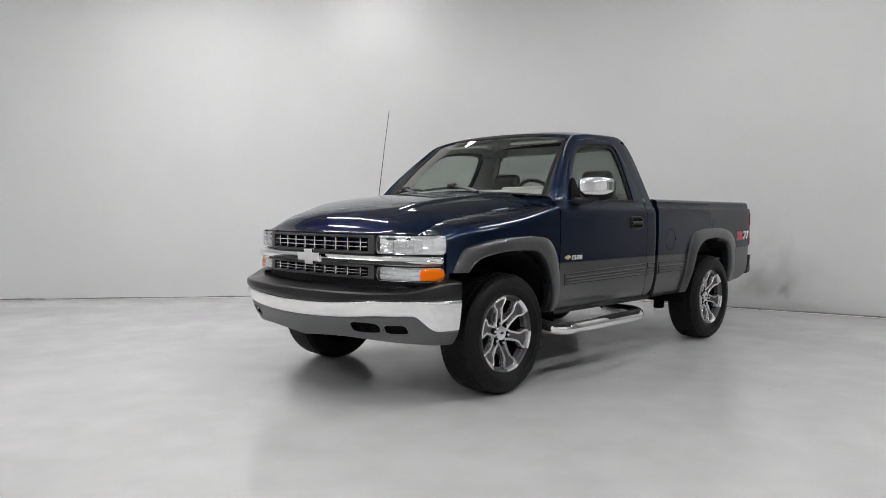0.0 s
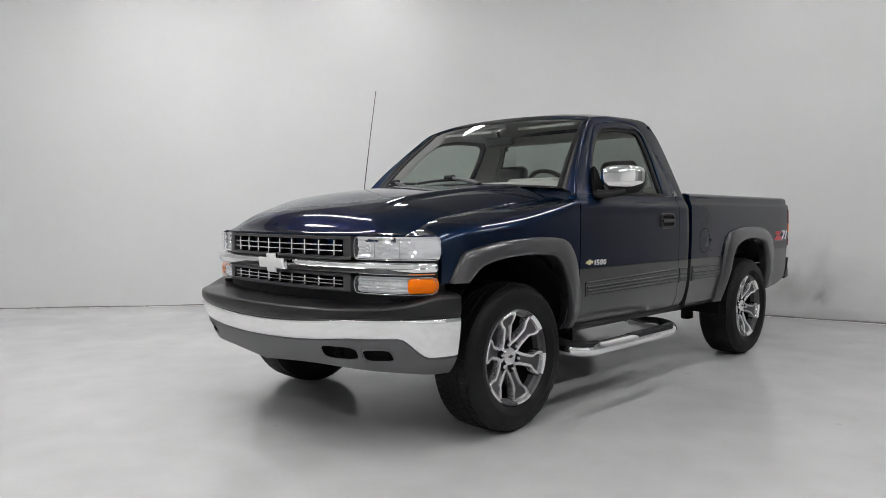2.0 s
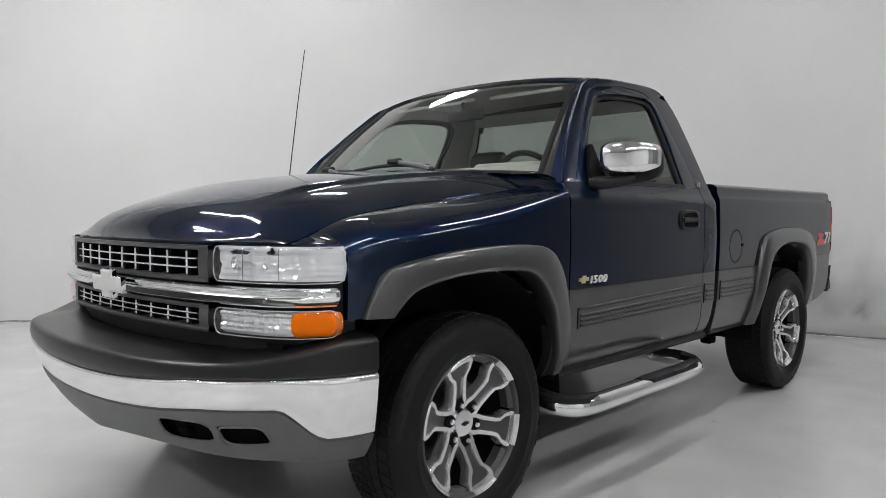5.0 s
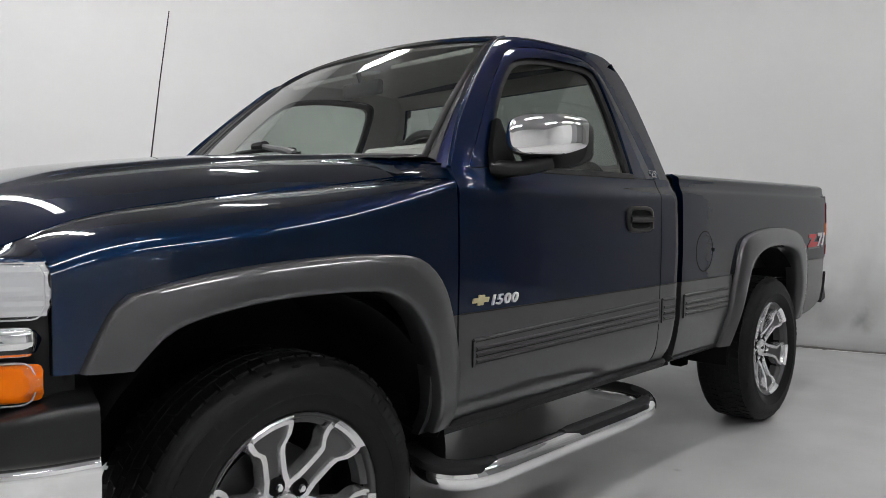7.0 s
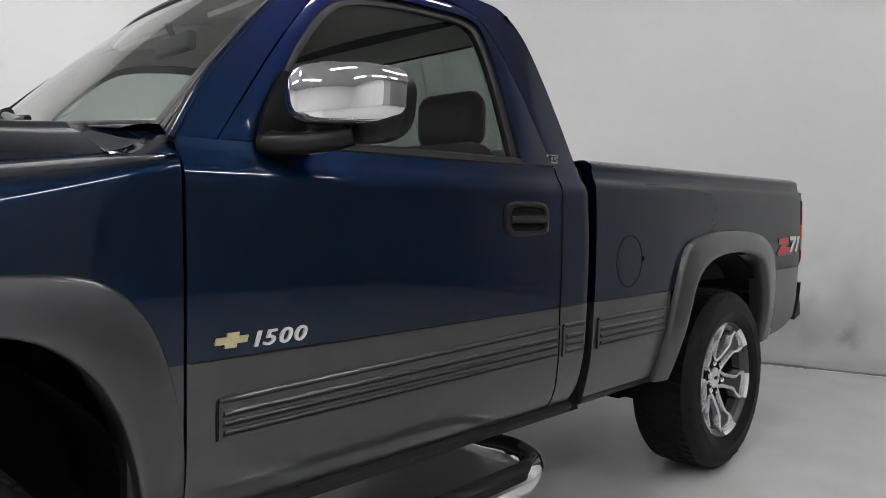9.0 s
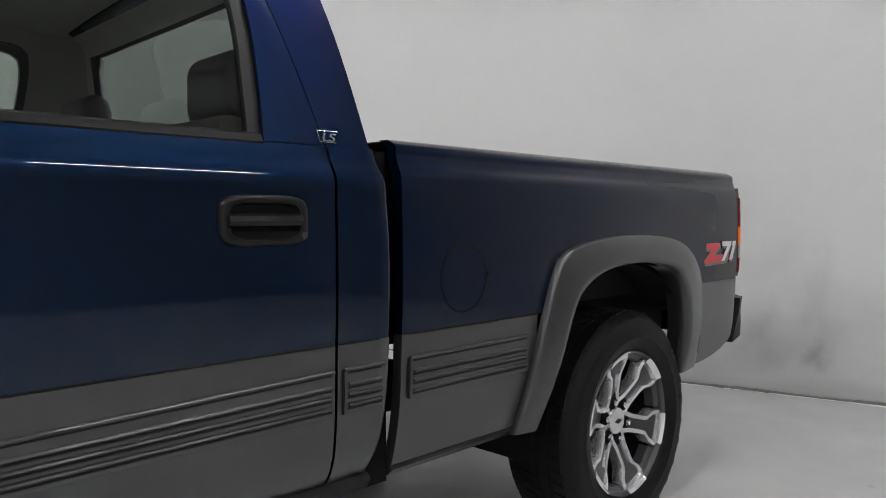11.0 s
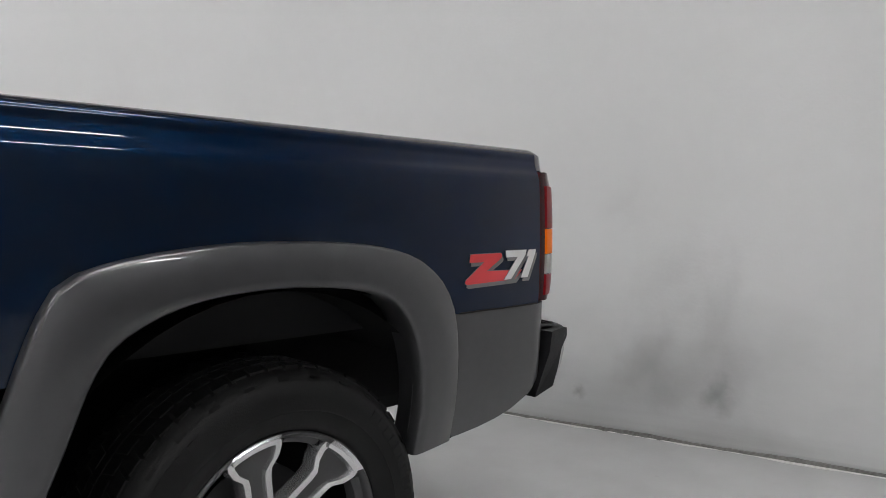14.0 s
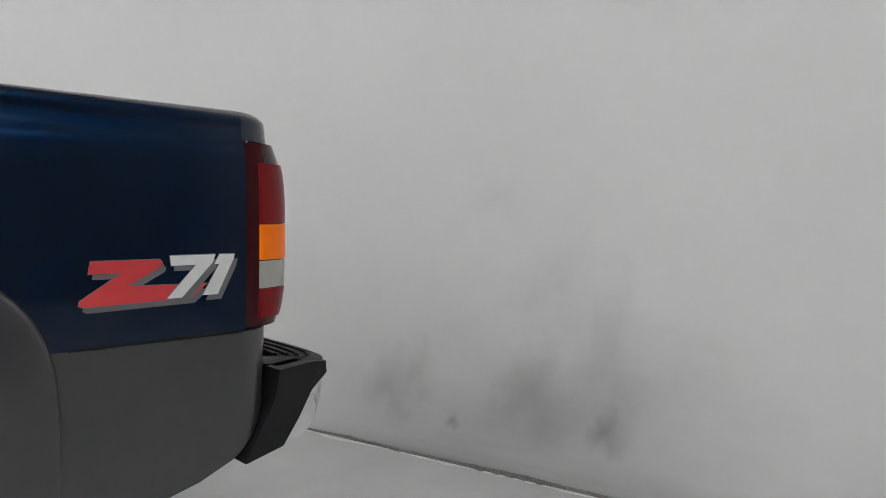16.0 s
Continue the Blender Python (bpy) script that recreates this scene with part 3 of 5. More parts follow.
def build_doors():
    xs = smooth_xs(0.568, 1.776, 14)
    rows = columns(xs, lambda x: SPLIT, lambda x: 1.248, side_y, 60)
    doors = pair("door", thick(rows, (0, 0.04, 0)), BLUE, truck, "closed navy blue door", sharp=50)
    low = columns(xs, lambda x: 0.492, lambda x: SPLIT - 0.0005, side_y, 10)
    for d, vf in zip(doors, (thick(low, (0, 0.04, 0)), mirrored(thick(low, (0, 0.04, 0))))):
        mesh_object("lower_door_panel", *vf, PEWTER, d, "pewter lower door panel")
    # cab corner behind the door
    back = lambda z: lerp_list(z, [0.45, 0.6, 0.86, 1.1, 1.25], [1.890, 1.925, 1.943, 1.938, 1.922])
    for name, z0, z1, mat, lab in (("cab_corner", SPLIT, 1.25, BLUE, "navy blue cab corner"), ("lower_cab_corner", 0.492, SPLIT - 0.0005, PEWTER, "pewter cab corner")):
        rows = []
        for z in np.linspace(z0, z1, 50 if z1 > 1 else 12):
            xe = back(z)
            row = [(x, side_y(x, z), z) for x in np.linspace(1.783, xe - 0.018, 6)]
            y = side_y(xe, z)
            row += [(xe - 0.018 + 0.018 * math.sin(a), y + 0.018 - 0.018 * math.cos(a), z) for a in (0.5, 1.0, 1.57)]
            row += [(xe, y + 0.12, z)]
            rows.append(row)
        pair(name, grid(rows), mat, truck, lab, sharp=60)


def molding(x0, x1, slant=0.0):
    """A side moulding: a shallow plate with a bead along its top and three thin ribs."""
    pieces = []
    rows = []
    for x in np.linspace(x0, x1, 12):
        k = max(0.0, min(1.0, (x - 0.63) / 1.15))
        z0, z1 = 0.650 + 0.006 * k, 0.737 + 0.024 * k
        prof = [(z0, 0.0005), (z0 + 0.0012, 0.0035), (z0 + 0.004, 0.0042), (z1 - 0.009, 0.0042), (z1 - 0.007, 0.0065), (z1 - 0.003, 0.007), (z1 - 0.001, 0.005), (z1, 0.0005)]
        rows.append([(x, side_y(x, z) - h, z) for z, h in prof])
    pieces.append(thick(rows, (0, 0.012, 0)))
    for share in (0.64, 0.42, 0.20):
        rows = []
        for x in np.linspace(x0 + 0.010, x1 - 0.010, 12):
            k = max(0.0, min(1.0, (x - 0.63) / 1.15))
            z0, z1 = 0.650 + 0.006 * k, 0.737 + 0.024 * k
            zc = z0 + (z1 - z0) * share
            rows.append([(x, side_y(x, zc + dz) - 0.004 - h, zc + dz) for dz, h in ((-0.0045, 0), (-0.0036, 0.0042), (-0.001, 0.0062), (0.0016, 0.0056), (0.0036, 0.0034), (0.0052, 0))])
        pieces.append(thick(rows, (0, 0.004, 0)))
    return joined(*pieces)


def molding_grooves(x0, x1):
    """Dark grooves under the bead and the ribs of a side moulding, and round its front end."""
    pieces = []
    for share, h in ((0.905, 0.0026), (0.575, 0.0020), (0.355, 0.0020), (0.135, 0.0026)):
        rows = []
        for x in np.linspace(x0 + 0.008, x1 - 0.008, 12):
            k = max(0.0, min(1.0, (x - 0.63) / 1.15))
            z0, z1 = 0.650 + 0.006 * k, 0.737 + 0.024 * k
            zc = z0 + (z1 - z0) * share - 0.001
            rows.append([(x, side_y(x, zc + dz) - 0.0046, zc + dz) for dz in (-h, h)])
        pieces.append(thick(rows, (0, 0.004, 0)))
    k = max(0.0, min(1.0, (x0 - 0.63) / 1.15))
    ends = [(x0 - 0.002, 0.652 + 0.006 * k), (x0 - 0.004, 0.70 + 0.012 * k), (x0 - 0.002, 0.733 + 0.024 * k)]
    pieces.append(tube([(x, side_y(x, z) - 0.0015, z) for x, z in ends], 0.003, 6))
    return joined(*pieces)



def ring_panel(outer, inner, n, yfun, lift=0.0, back=0.03):
    a, b = curve([(x, z, 0) for x, z in outer], n), curve([(x, z, 0) for x, z in inner], n)
    rows = []
    for p, q in zip(a, b):
        rows.append([(p.x + (q.x - p.x) * t, yfun(p.y + (q.y - p.y) * t) - lift - 0.0015 * math.sin(math.pi * t), p.y + (q.y - p.y) * t) for t in np.linspace(0, 1, 5)])
    return thick(rows, (0, back, 0))


WIN = [(0.735, 1.250), (0.83, 1.378), (0.92, 1.495), (1.04, 1.615), (1.14, 1.672), (1.30, 1.700), (1.47, 1.710), (1.62, 1.708), (1.670, 1.668), (1.672, 1.52), (1.648, 1.36), (1.625, 1.250)]
DOOR_OUT = [(0.655, 1.250), (0.762, 1.372), (0.873, 1.495), (0.998, 1.620), (1.105, 1.702), (1.28, 1.737), (1.48, 1.750), (1.63, 1.738), (1.705, 1.68), (1.745, 1.52), (1.765, 1.38), (1.776, 1.250)]
CAB_OUT = [(0.556, 1.244), (0.664, 1.385), (0.783, 1.505), (0.922, 1.632), (1.062, 1.736), (1.26, 1.774), (1.50, 1.787), (1.735, 1.789), (1.830, 1.765), (1.884, 1.69), (1.903, 1.58), (1.908, 1.43), (1.903, 1.250)]


def build_cab_upper():
    pair("door_frame", ring_panel(DOOR_OUT, WIN, 50, house_y), BLUE, truck, "navy blue window frame", sharp=60)
    grown = [(x + (x - 1.25) * 0.004, z + (0.003 if z > 1.26 else 0)) for x, z in DOOR_OUT]
    pair("cab_pillar_frame", ring_panel(CAB_OUT, grown, 50, house_y), BLUE, truck, "navy blue pillars and roof rail", sharp=60)
    c = Vector((1.25, 1.45))
    inner = [(x + (c.x - x) * 0.075, max(1.262, z + (c.y - z) * 0.10) if z > 1.26 else 1.25) for x, z in WIN]
    pair("window_seal", ring_panel(WIN, inner, 50, lambda z: house_y(z) + 0.012, 0, 0.02), SEAL, truck, "black rubber window seal")
    rows = [[(x, house_y(z) - 0.001 + dy, z) for z, dy in ((1.243, 0.0), (1.247, -0.004), (1.262, -0.004), (1.268, 0.012))] for x in np.linspace(0.80, 1.62, 12)]
    pair("belt_seal", grid(rows), SEAL, truck, "black rubber belt moulding")
    pair("pillar_trim", ring_panel([(x + (1.3 - x) * 0.035, z - 0.012 if z > 1.3 else z) for x, z in CAB_OUT], [(x + (1.25 - x) * 0.02, z) for x, z in WIN], 50, lambda z: house_y(z) + 0.05, 0, 0.004), PILLARTRIM, truck, "grey inner pillar trim")
    edge = curve([(x, z, 0) for x, z in inner], 40)
    for s in (1, -1):
        v = [(p.x, s * (house_y(p.y) + 0.022), p.y) for p in edge]
        g = mesh_object("door_glass", v, [tuple(range(len(v)))], DOORGLASS, truck, "tinted door glass", smooth=False)
        g.visible_shadow = False
    # roof
    edge = [p for p in curve([(x, z, 0) for x, z in CAB_OUT], 90) if p.y > 1.733 and 1.05 < p.x < 1.805]
    rows = []
    for p in edge:
        ye = house_y(p.y)
        row = []
        for t in np.linspace(-1, 1, 33):
            k = abs(t)
            front = 0.038 * (1 - k ** 2) * max(0.0, 1 - (p.x - 1.06) / 0.5)
            rear = 0.02 * (1 - k ** 2) * max(0.0, (p.x - 1.5) / 0.35)
            row.append((p.x - front + rear, t * abs(ye), p.y + 0.044 * (1 - k ** 3.6)))
        rows.append(row)
    mesh_object("roof", *thick(rows, (0, 0, -0.010)), BLUE, truck, "navy blue cab roof", sharp=60)
    fall = []
    for k, drop in ((0.0, 0.002), (0.35, 0.006), (0.7, 0.018), (1.0, 0.045)):
        fall.append([(x + (1.868 - 0.012 * abs(y) / 0.7 - x) * k, y * (1 + 0.045 * drop / 0.045), z + (1.715 - z) * (drop / 0.045)) for x, y, z in rows[-1]])
    mesh_object("roof_rear_edge", *grid(fall), BLUE, truck, "navy blue rear edge of the roof", sharp=60)
    # rounded corner between the roof's rear edge and the rear pillar
    turn = [p for p in curve([(x, z, 0) for x, z in CAB_OUT], 90) if p.x > 1.79 and 1.64 < p.y]
    corner = [[(p.x - back, house_y(p.y) + q, p.y + up) for q, back, up in ((0.0, 0.0, 0.0), (0.015, -0.002, 0.003), (0.05, -0.004, 0.005), (0.10, -0.004, 0.004))] for p in turn]
    pair("roof_corner", thick(corner, (-0.004, 0, -0.006)), BLUE, truck, "navy blue rear corner of the roof", sharp=60)
    # rear wall of the cab with its window
    def rear(y, z):
        k = abs(y) / abs(house_y(z))
        return lerp_list(z, [1.0, 1.25, 1.40, 1.55, 1.725], [1.90, 1.906, 1.910, 1.905, 1.860]) + 0.024 - 0.030 * k ** 16
    zs, ts = [0.9, 1.25, 1.325, 1.45, 1.57, 1.695, 1.725, 1.755], [-1, -0.96, -0.9, -0.8, -0.4, 0, 0.4, 0.8, 0.9, 0.96, 1]
    v = [(rear(t * house_y(max(z, 1.25)), z) if z < 1.75 else 1.82, t * abs(house_y(max(1.25, min(z, 1.725)))), z) for z in zs for t in ts]
    n = len(ts)
    f = [(i * n + j, i * n + j + 1, (i + 1) * n + j + 1, (i + 1) * n + j) for i in range(len(zs) - 1) for j in range(n - 1) if not (2 <= i <= 4 and 2 <= j <= 7)]
    mesh_object("cab_rear_wall", v, f, BLUE, truck, "navy blue rear cab wall", sharp=50)
    mesh_object("rear_pillar_trim", [(x - 0.03, y * 0.985, z) for x, y, z in v], [q for q in f if q[0] >= n], PILLARTRIM, truck, "grey trim round the rear window", sharp=50)
    rows = [[(rear(t * house_y(z), z) - 0.006, t * abs(house_y(z)), z) for t in np.linspace(-0.9, 0.9, 11)] for z in (1.325, 1.45, 1.57, 1.695)]
    g = mesh_object("rear_window", *grid(rows), REARGLASS, truck, "tinted rear window")
    g.visible_shadow = False


def shield(s, t):
    """Windshield: s across from -1 to 1, t from base to top."""
    k = abs(s)
    base = Vector((0.51 + 0.085 * k ** 2.4, 0.803 * s, 1.306 - 0.024 * k ** 2))
    top = Vector((1.025 + 0.055 * k ** 2.4, 0.668 * s, 1.780 - 0.034 * k ** 2.4))
    p = base.lerp(top, t)
    p.z += 0.016 * math.sin(math.pi * t)
    p.x -= 0.010 * math.sin(math.pi * t)
    return p


def build_windshield():
    rows = [[shield(s, t) for s in np.linspace(-0.975, 0.975, 31)] for t in np.linspace(0.02, 0.975, 13)]
    g = mesh_object("windshield", *grid(rows), GLASS, truck, "clear tinted windshield")
    g.visible_shadow = False
    # black surround
    rim = [shield(s, 0.0) for s in np.linspace(-1, 1, 31)] + [shield(1, t) for t in np.linspace(0, 1, 12)[1:]] + [shield(s, 1) for s in np.linspace(1, -1, 31)[1:]] + [shield(-1, t) for t in np.linspace(1, 0, 12)[1:-1]]
    c = shield(0, 0.5)
    rows = []
    for p in rim:
        d = (c - p).normalized()
        rows.append([p + Vector((-0.004, 0, 0.004)) - d * 0.012, p + Vector((-0.007, 0, 0.006)), p + d * 0.022 + Vector((-0.004, 0, 0.004)), p + d * 0.03 + Vector((0.004, 0, -0.004))])
    mesh_object("windshield_seal", *grid(rows, close_u=True), SEAL, truck, "black rubber windshield surround")
    # outer pillar skins between glass and door frame
    out = [p for p in curve([(x, z, 0) for x, z in CAB_OUT], 90) if p.y < 1.735 and p.x < 1.10]
    rows, skin = [], []
    for i, p in enumerate(out):
        t = i / (len(out) - 1)
        q = shield(-1, t)
        a = Vector((p.x, house_y(p.y), p.y))
        mid = (a + q) / 2 + Vector((-0.003, -0.002, 0.002))
        skin.append([a + Vector((0.002, 0.002, 0)), a.lerp(mid, 0.4), a.lerp(mid, 0.8), mid, mid.lerp(q, 0.1)])
        rows.append([mid.lerp(q, 0.08) + Vector((-0.001, -0.001, 0.002)), mid.lerp(q, 0.3) + Vector((-0.003, -0.002, 0.003)), mid.lerp(q, 0.7) + Vector((-0.003, -0.001, 0.003)), q + Vector((0.004, 0, -0.002))])
    edge = [Vector((p.x, house_y(p.y) - 0.001, p.y)) for p in curve([(x, z, 0) for x, z in CAB_OUT], 90) if p.x < 1.10 and 1.22 < p.y < 1.76]
    pair("pillar_edge", tube(edge, 0.0065, 10), BLUE, truck, "rounded navy edge of the windshield pillar")
    pair("pillar_skin", grid(skin), BLUE, truck, "navy blue windshield pillar", sharp=60)
    pair("windshield_moulding", grid(rows), SEAL, truck, "black moulding beside the windshield", sharp=60)
    # cowl
    rows = []
    for s in np.linspace(-0.71, 0.71, 31):
        b = shield(s, 0.0)
        hx = 0.505
        hz = hood_z(0.50, max(-SEAM_Y + 0.01, min(SEAM_Y - 0.01, 0.74 * s)))
        rows.append([(0.47, b.y, hz - 0.03), (hx + 0.01, b.y, hz - 0.022), (b.x - 0.02, b.y, b.z - 0.012), (b.x + 0.03, b.y, b.z + 0.004)])
    mesh_object("cowl", *grid(rows), BLACK, truck, "black slotted cowl panel")
    rows = []
    for x in np.linspace(0.505, 0.66, 8):
        up = smooth01((x - 0.505) / 0.10)
        side = ((0.56, hood_z(0.5, 0.56) - 0.006, 0.014), (0.66, hood_z(0.5, 0.66) - 0.005, 0.036), (0.75, hood_z(0.5, 0.75) - 0.002, 0.056), (0.80, 1.222, 0.052), (0.85, 1.219, 0.048), (0.89, 1.212, 0.050), (0.922, 1.200, 0.050), (0.940, 1.178, 0.045), (0.948, 1.16, 0.03))
        rows.append([(x, -y, z + q * up) for y, z, q in side])
    pair("cowl_corner", thick(rows, (0, 0, -0.03)), BLUE, truck, "navy blue cowl corner", sharp=60)
    slots = []
    for y in np.linspace(-0.62, 0.62, 64):
        z = hood_z(0.5, y) - 0.013
        slots.append(tube([(0.518, y, z), (0.548, y, z + 0.006)], 0.0045, 5))
    mesh_object("cowl_slots", *joined(*slots), GREYPL, truck, "ribs of the cowl vent")


def quarter_low(x):
    return lerp_list(x, [3.36, 3.58, 3.76, 3.86, 3.92, 3.96], [0.505, 0.507, 0.533, 0.572, 0.632, 0.72])


def build_bed():
    rows = []
    archr = arch_low(ARCH_R_IN, 0.03)
    allx = [1.972, 1.98, 1.99, *np.linspace(2.02, 2.5, 10), *np.linspace(2.54, 3.36, 24), *np.linspace(3.40, 3.878, 10)]
    for x in allx:
        zl = SPLIT
        if 2.52 < x < 3.42:
            zl = max(SPLIT, archr(x))
        if x > 3.39:
            zl = SPLIT + 0.022
        rows.append([(x, bed_y(x, z), z) for z in np.concatenate([np.linspace(zl, 1.188, 9), np.linspace(1.192, 1.279, 18)])])
    bx = pair("bed_side", thick(rows, (0, 0.03, 0)), BLUE, truck, "navy blue bed side", sharp=50)
    rows = []
    for x in (1.972, 1.98, 1.99, *np.linspace(2.02, 2.5, 10)):
        rows.append([(x, bed_y(x, z), z) for z in np.linspace(0.492, SPLIT - 0.0005, 10)])
    pair("lower_bed_panel", thick(rows, (0, 0.03, 0)), PEWTER, truck, "pewter lower bed panel")
    # rear quarter below the tail lamp, rounded towards the tailgate
    rows = []
    for z in np.linspace(0.0, 1.0, 12):
        row = []
        zt = SPLIT + 0.022 - 0.0005
        for x in np.linspace(3.39, 3.86, 8):
            lo = quarter_low(x)
            zz = lo + (zt - lo) * z
            row.append((x, bed_y(x, zz), zz))
        for a in np.linspace(0.2, 1.57, 6):
            x = 3.86 + 0.098 * math.sin(a)
            lo = quarter_low(x)
            zz = lo + (zt - lo) * z
            row.append((x, bed_y(3.86, zz) + 0.085 * (1 - math.cos(a)), zz))
        row.append((3.958, -0.80, row[-1][2]))
        rows.append(row)
    pair("rear_quarter_panel", grid(rows), PEWTER, truck, "pewter rear quarter below the tail lamp", sharp=60)
    # corner above and behind
    rows = []
    for z in (1.218, 1.235, 1.25, 1.262, 1.274, 1.279):
        b = bed_y(3.878, z)
        back = 3.985 - 0.03 * max(0, (z - 1.26) / 0.025)
        rows.append([(3.878, b, z), (3.905, b + 0.008, z), (3.935, b + 0.026, z), (3.96, b + 0.050, z), (back - 0.006, b + 0.078, z), (back, b + 0.11, z), (back, -0.78, z)])
    pair("bed_corner", grid(rows), BLUE, truck, "navy blue bed corner over the tail lamp", sharp=60)
    rows = [[(x, y, z) for y, z in ((-0.90, 1.2775), (-0.85, 1.2790), (-0.81, 1.2790), (-0.80, 1.270), (-0.80, 1.20), (-0.80, 0.86))] for x in (1.985, 2.6, 3.2, 3.70, 3.86)]
    pair("bed_rail", grid(rows), BLACK, truck, "black bed rail cap and inner wall")
    part("bed_floor", box_bm(1.99, 3.93, -0.80, 0.80, 0.80, 0.86), BLACK, truck, "black ribbed bed floor")
    part("bed_front_wall", box_bm(1.975, 2.015, -0.80, 0.80, 0.78, 1.268, 0.006), BLUE, truck, "navy blue bed front wall")
    # dark block fills the open gap, standing in for its shade
    part("gap_filler", box_bm(1.862, 1.971, -0.905, 0.905, 0.450, 1.25), DARK, truck, "black block in place of the shade between cab and bed")
    part("tailgate", box_bm(3.925, 3.985, -0.785, 0.785, 0.80, 1.275, 0.012, 3), BLUE, truck, "closed navy blue tailgate")
    # tail lamps
    def lamp_rows(z0, z1, lift, n=6):
        rows = []
        for z in np.linspace(z0, z1, n):
            y = bed_y(3.878, min(z, 1.19))
            q = 0.034 * (1 - abs((z - 1.02) / 0.20) ** 4) - 0.026
            row = [(3.884, y + 0.014, z)]
            for a in np.linspace(0.22, 1.57, 7):
                row.append((3.890 + (0.116 + q + lift) * math.sin(a), y + 0.004 - lift + 0.100 * (1 - math.cos(a)), z))
            row.append((4.002 + q + lift, -0.80, z))
            rows.append(row)
        return rows
    for s in (0, 1):
        k = (lambda vf: vf) if s == 0 else mirrored
        lamp = mesh_object("tail_lamp", *k(grid(lamp_rows(0.842, 1.214, 0.0, 14))), TAILDARK, truck, "tall dark red tail lamp")
        for nm, z0, z1, mat, lab in (("stop_lens", 1.052, 1.174, TAILRED, "red stop lens"), ("turn_lens", 0.978, 1.050, AMBER, "amber turn lens"), ("reverse_lens", 0.920, 0.976, TAILWHITE, "clear reverse lens"), ("lower_lens", 0.858, 0.918, TAILRED, "red lower lens")):
            rows = [r[1:] for r in lamp_rows(z0, z1, 0.003, 9)]
            mesh_object(nm, *k(thick(rows, (-0.006, 0.004, 0))), mat, lamp, lab)
    # fuel flap: a round groove and lid
    ring = []
    for a in np.linspace(0, 2 * math.pi, 72, endpoint=False):
        ring.append([])
        for r, d in ((0.0872, 0.0004), (0.0864, -0.0008), (0.0822, -0.0008), (0.0814, 0.0004)):
            x, z = 2.185 + r * math.cos(a), 0.94 + r * 1.06 * math.sin(a)
            ring[-1].append((x, bed_y(x, z) + d, z))
    mesh_object("fuel_flap_gap", *grid(ring, close_u=True), DARK, truck, "dark gap round the fuel flap")
    mesh_object("flap_catch", *tube([(2.272, bed_y(2.27, 0.95) - 0.004, 0.953), (2.272, bed_y(2.27, 0.95) - 0.002, 0.936)], 0.0042, 8), DARK, truck, "dark finger catch of the fuel flap")
    mesh_object("catch_button", *tube([(2.272, bed_y(2.27, 0.95) - 0.001, 0.945), (2.272, bed_y(2.27, 0.95) - 0.0055, 0.945)], 0.0024, 10), EMBLEM, truck, "bright dot on the catch")


# ---- the pickup: nose ----
def front_strip(y0, y1, z0, z1, lift=0.0, n=16, nz=5, bulge=0.0):
    """A strip of the front face between two y (negative is the driver's side) and two heights."""
    rows = []
    for z in np.linspace(z0, z1, nz):
        k = (z - z0) / (z1 - z0)
        rows.append([(nose_x(y) - lift - bulge * math.sin(math.pi * k), y, z) for y in np.linspace(y0, y1, n)])
    return rows


NOSE_Y = np.linspace(-0.94, 0.94, 377)
NOSE_S = np.cumsum([0.0] + [math.hypot(b - a, nose_x(b) - nose_x(a)) for a, b in zip(NOSE_Y, NOSE_Y[1:])])


def along_nose(y0, y1, n):
    """Even steps over the curved front from one y to another, with the run so far."""
    s0, s1 = np.interp([y0, y1], NOSE_Y, NOSE_S)
    return [(float(s - s0), float(s1 - s), float(np.interp(s, NOSE_S, NOSE_Y))) for s in np.linspace(s0, s1, n)]


def off_nose(y, lift, z):
    """A point lifted off the curved front, square to it."""
    slope = (nose_x(y + 0.004) - nose_x(y - 0.004)) / 0.008
    n = Vector((-1.0, slope, 0.0)).normalized()
    return (nose_x(y) + n.x * lift, y + n.y * lift, z)


def rounded_strip(y0, y1, z0, z1, lift, r, n=40, depth=0.02):
    """A strip of the front face with rounded ends."""
    rows = []
    for before, after, y in along_nose(y0, y1, n):
        e = min(before, after)
        cut = 0.0 if e >= r else r - math.sqrt(max(0.0, r * r - (r - e) ** 2))
        h = (z1 - z0) / 2 - cut
        c = (z0 + z1) / 2
        rows.append([off_nose(y, lift * (1 - 0.55 * abs(t) ** 6), c + h * t) for t in (-1, -0.85, -0.5, 0, 0.5, 0.85, 1)])
    return thick(rows, (depth, 0, 0))


def lens_rim(y0, y1, z0, z1, lift, r, thick_r):
    """A thin bright edge round a lamp lens."""
    top, low = [], []
    for before, after, y in along_nose(y0, y1, 60):
        e = min(before, after)
        cut = 0.0 if e >= r else r - math.sqrt(max(0.0, r * r - (r - e) ** 2))
        top.append(Vector(off_nose(y, lift * 0.45, z1 - cut)))
        low.append(Vector(off_nose(y, lift * 0.45, z0 + cut)))
    return tube(top + low[::-1] + top[:1], thick_r, 6)


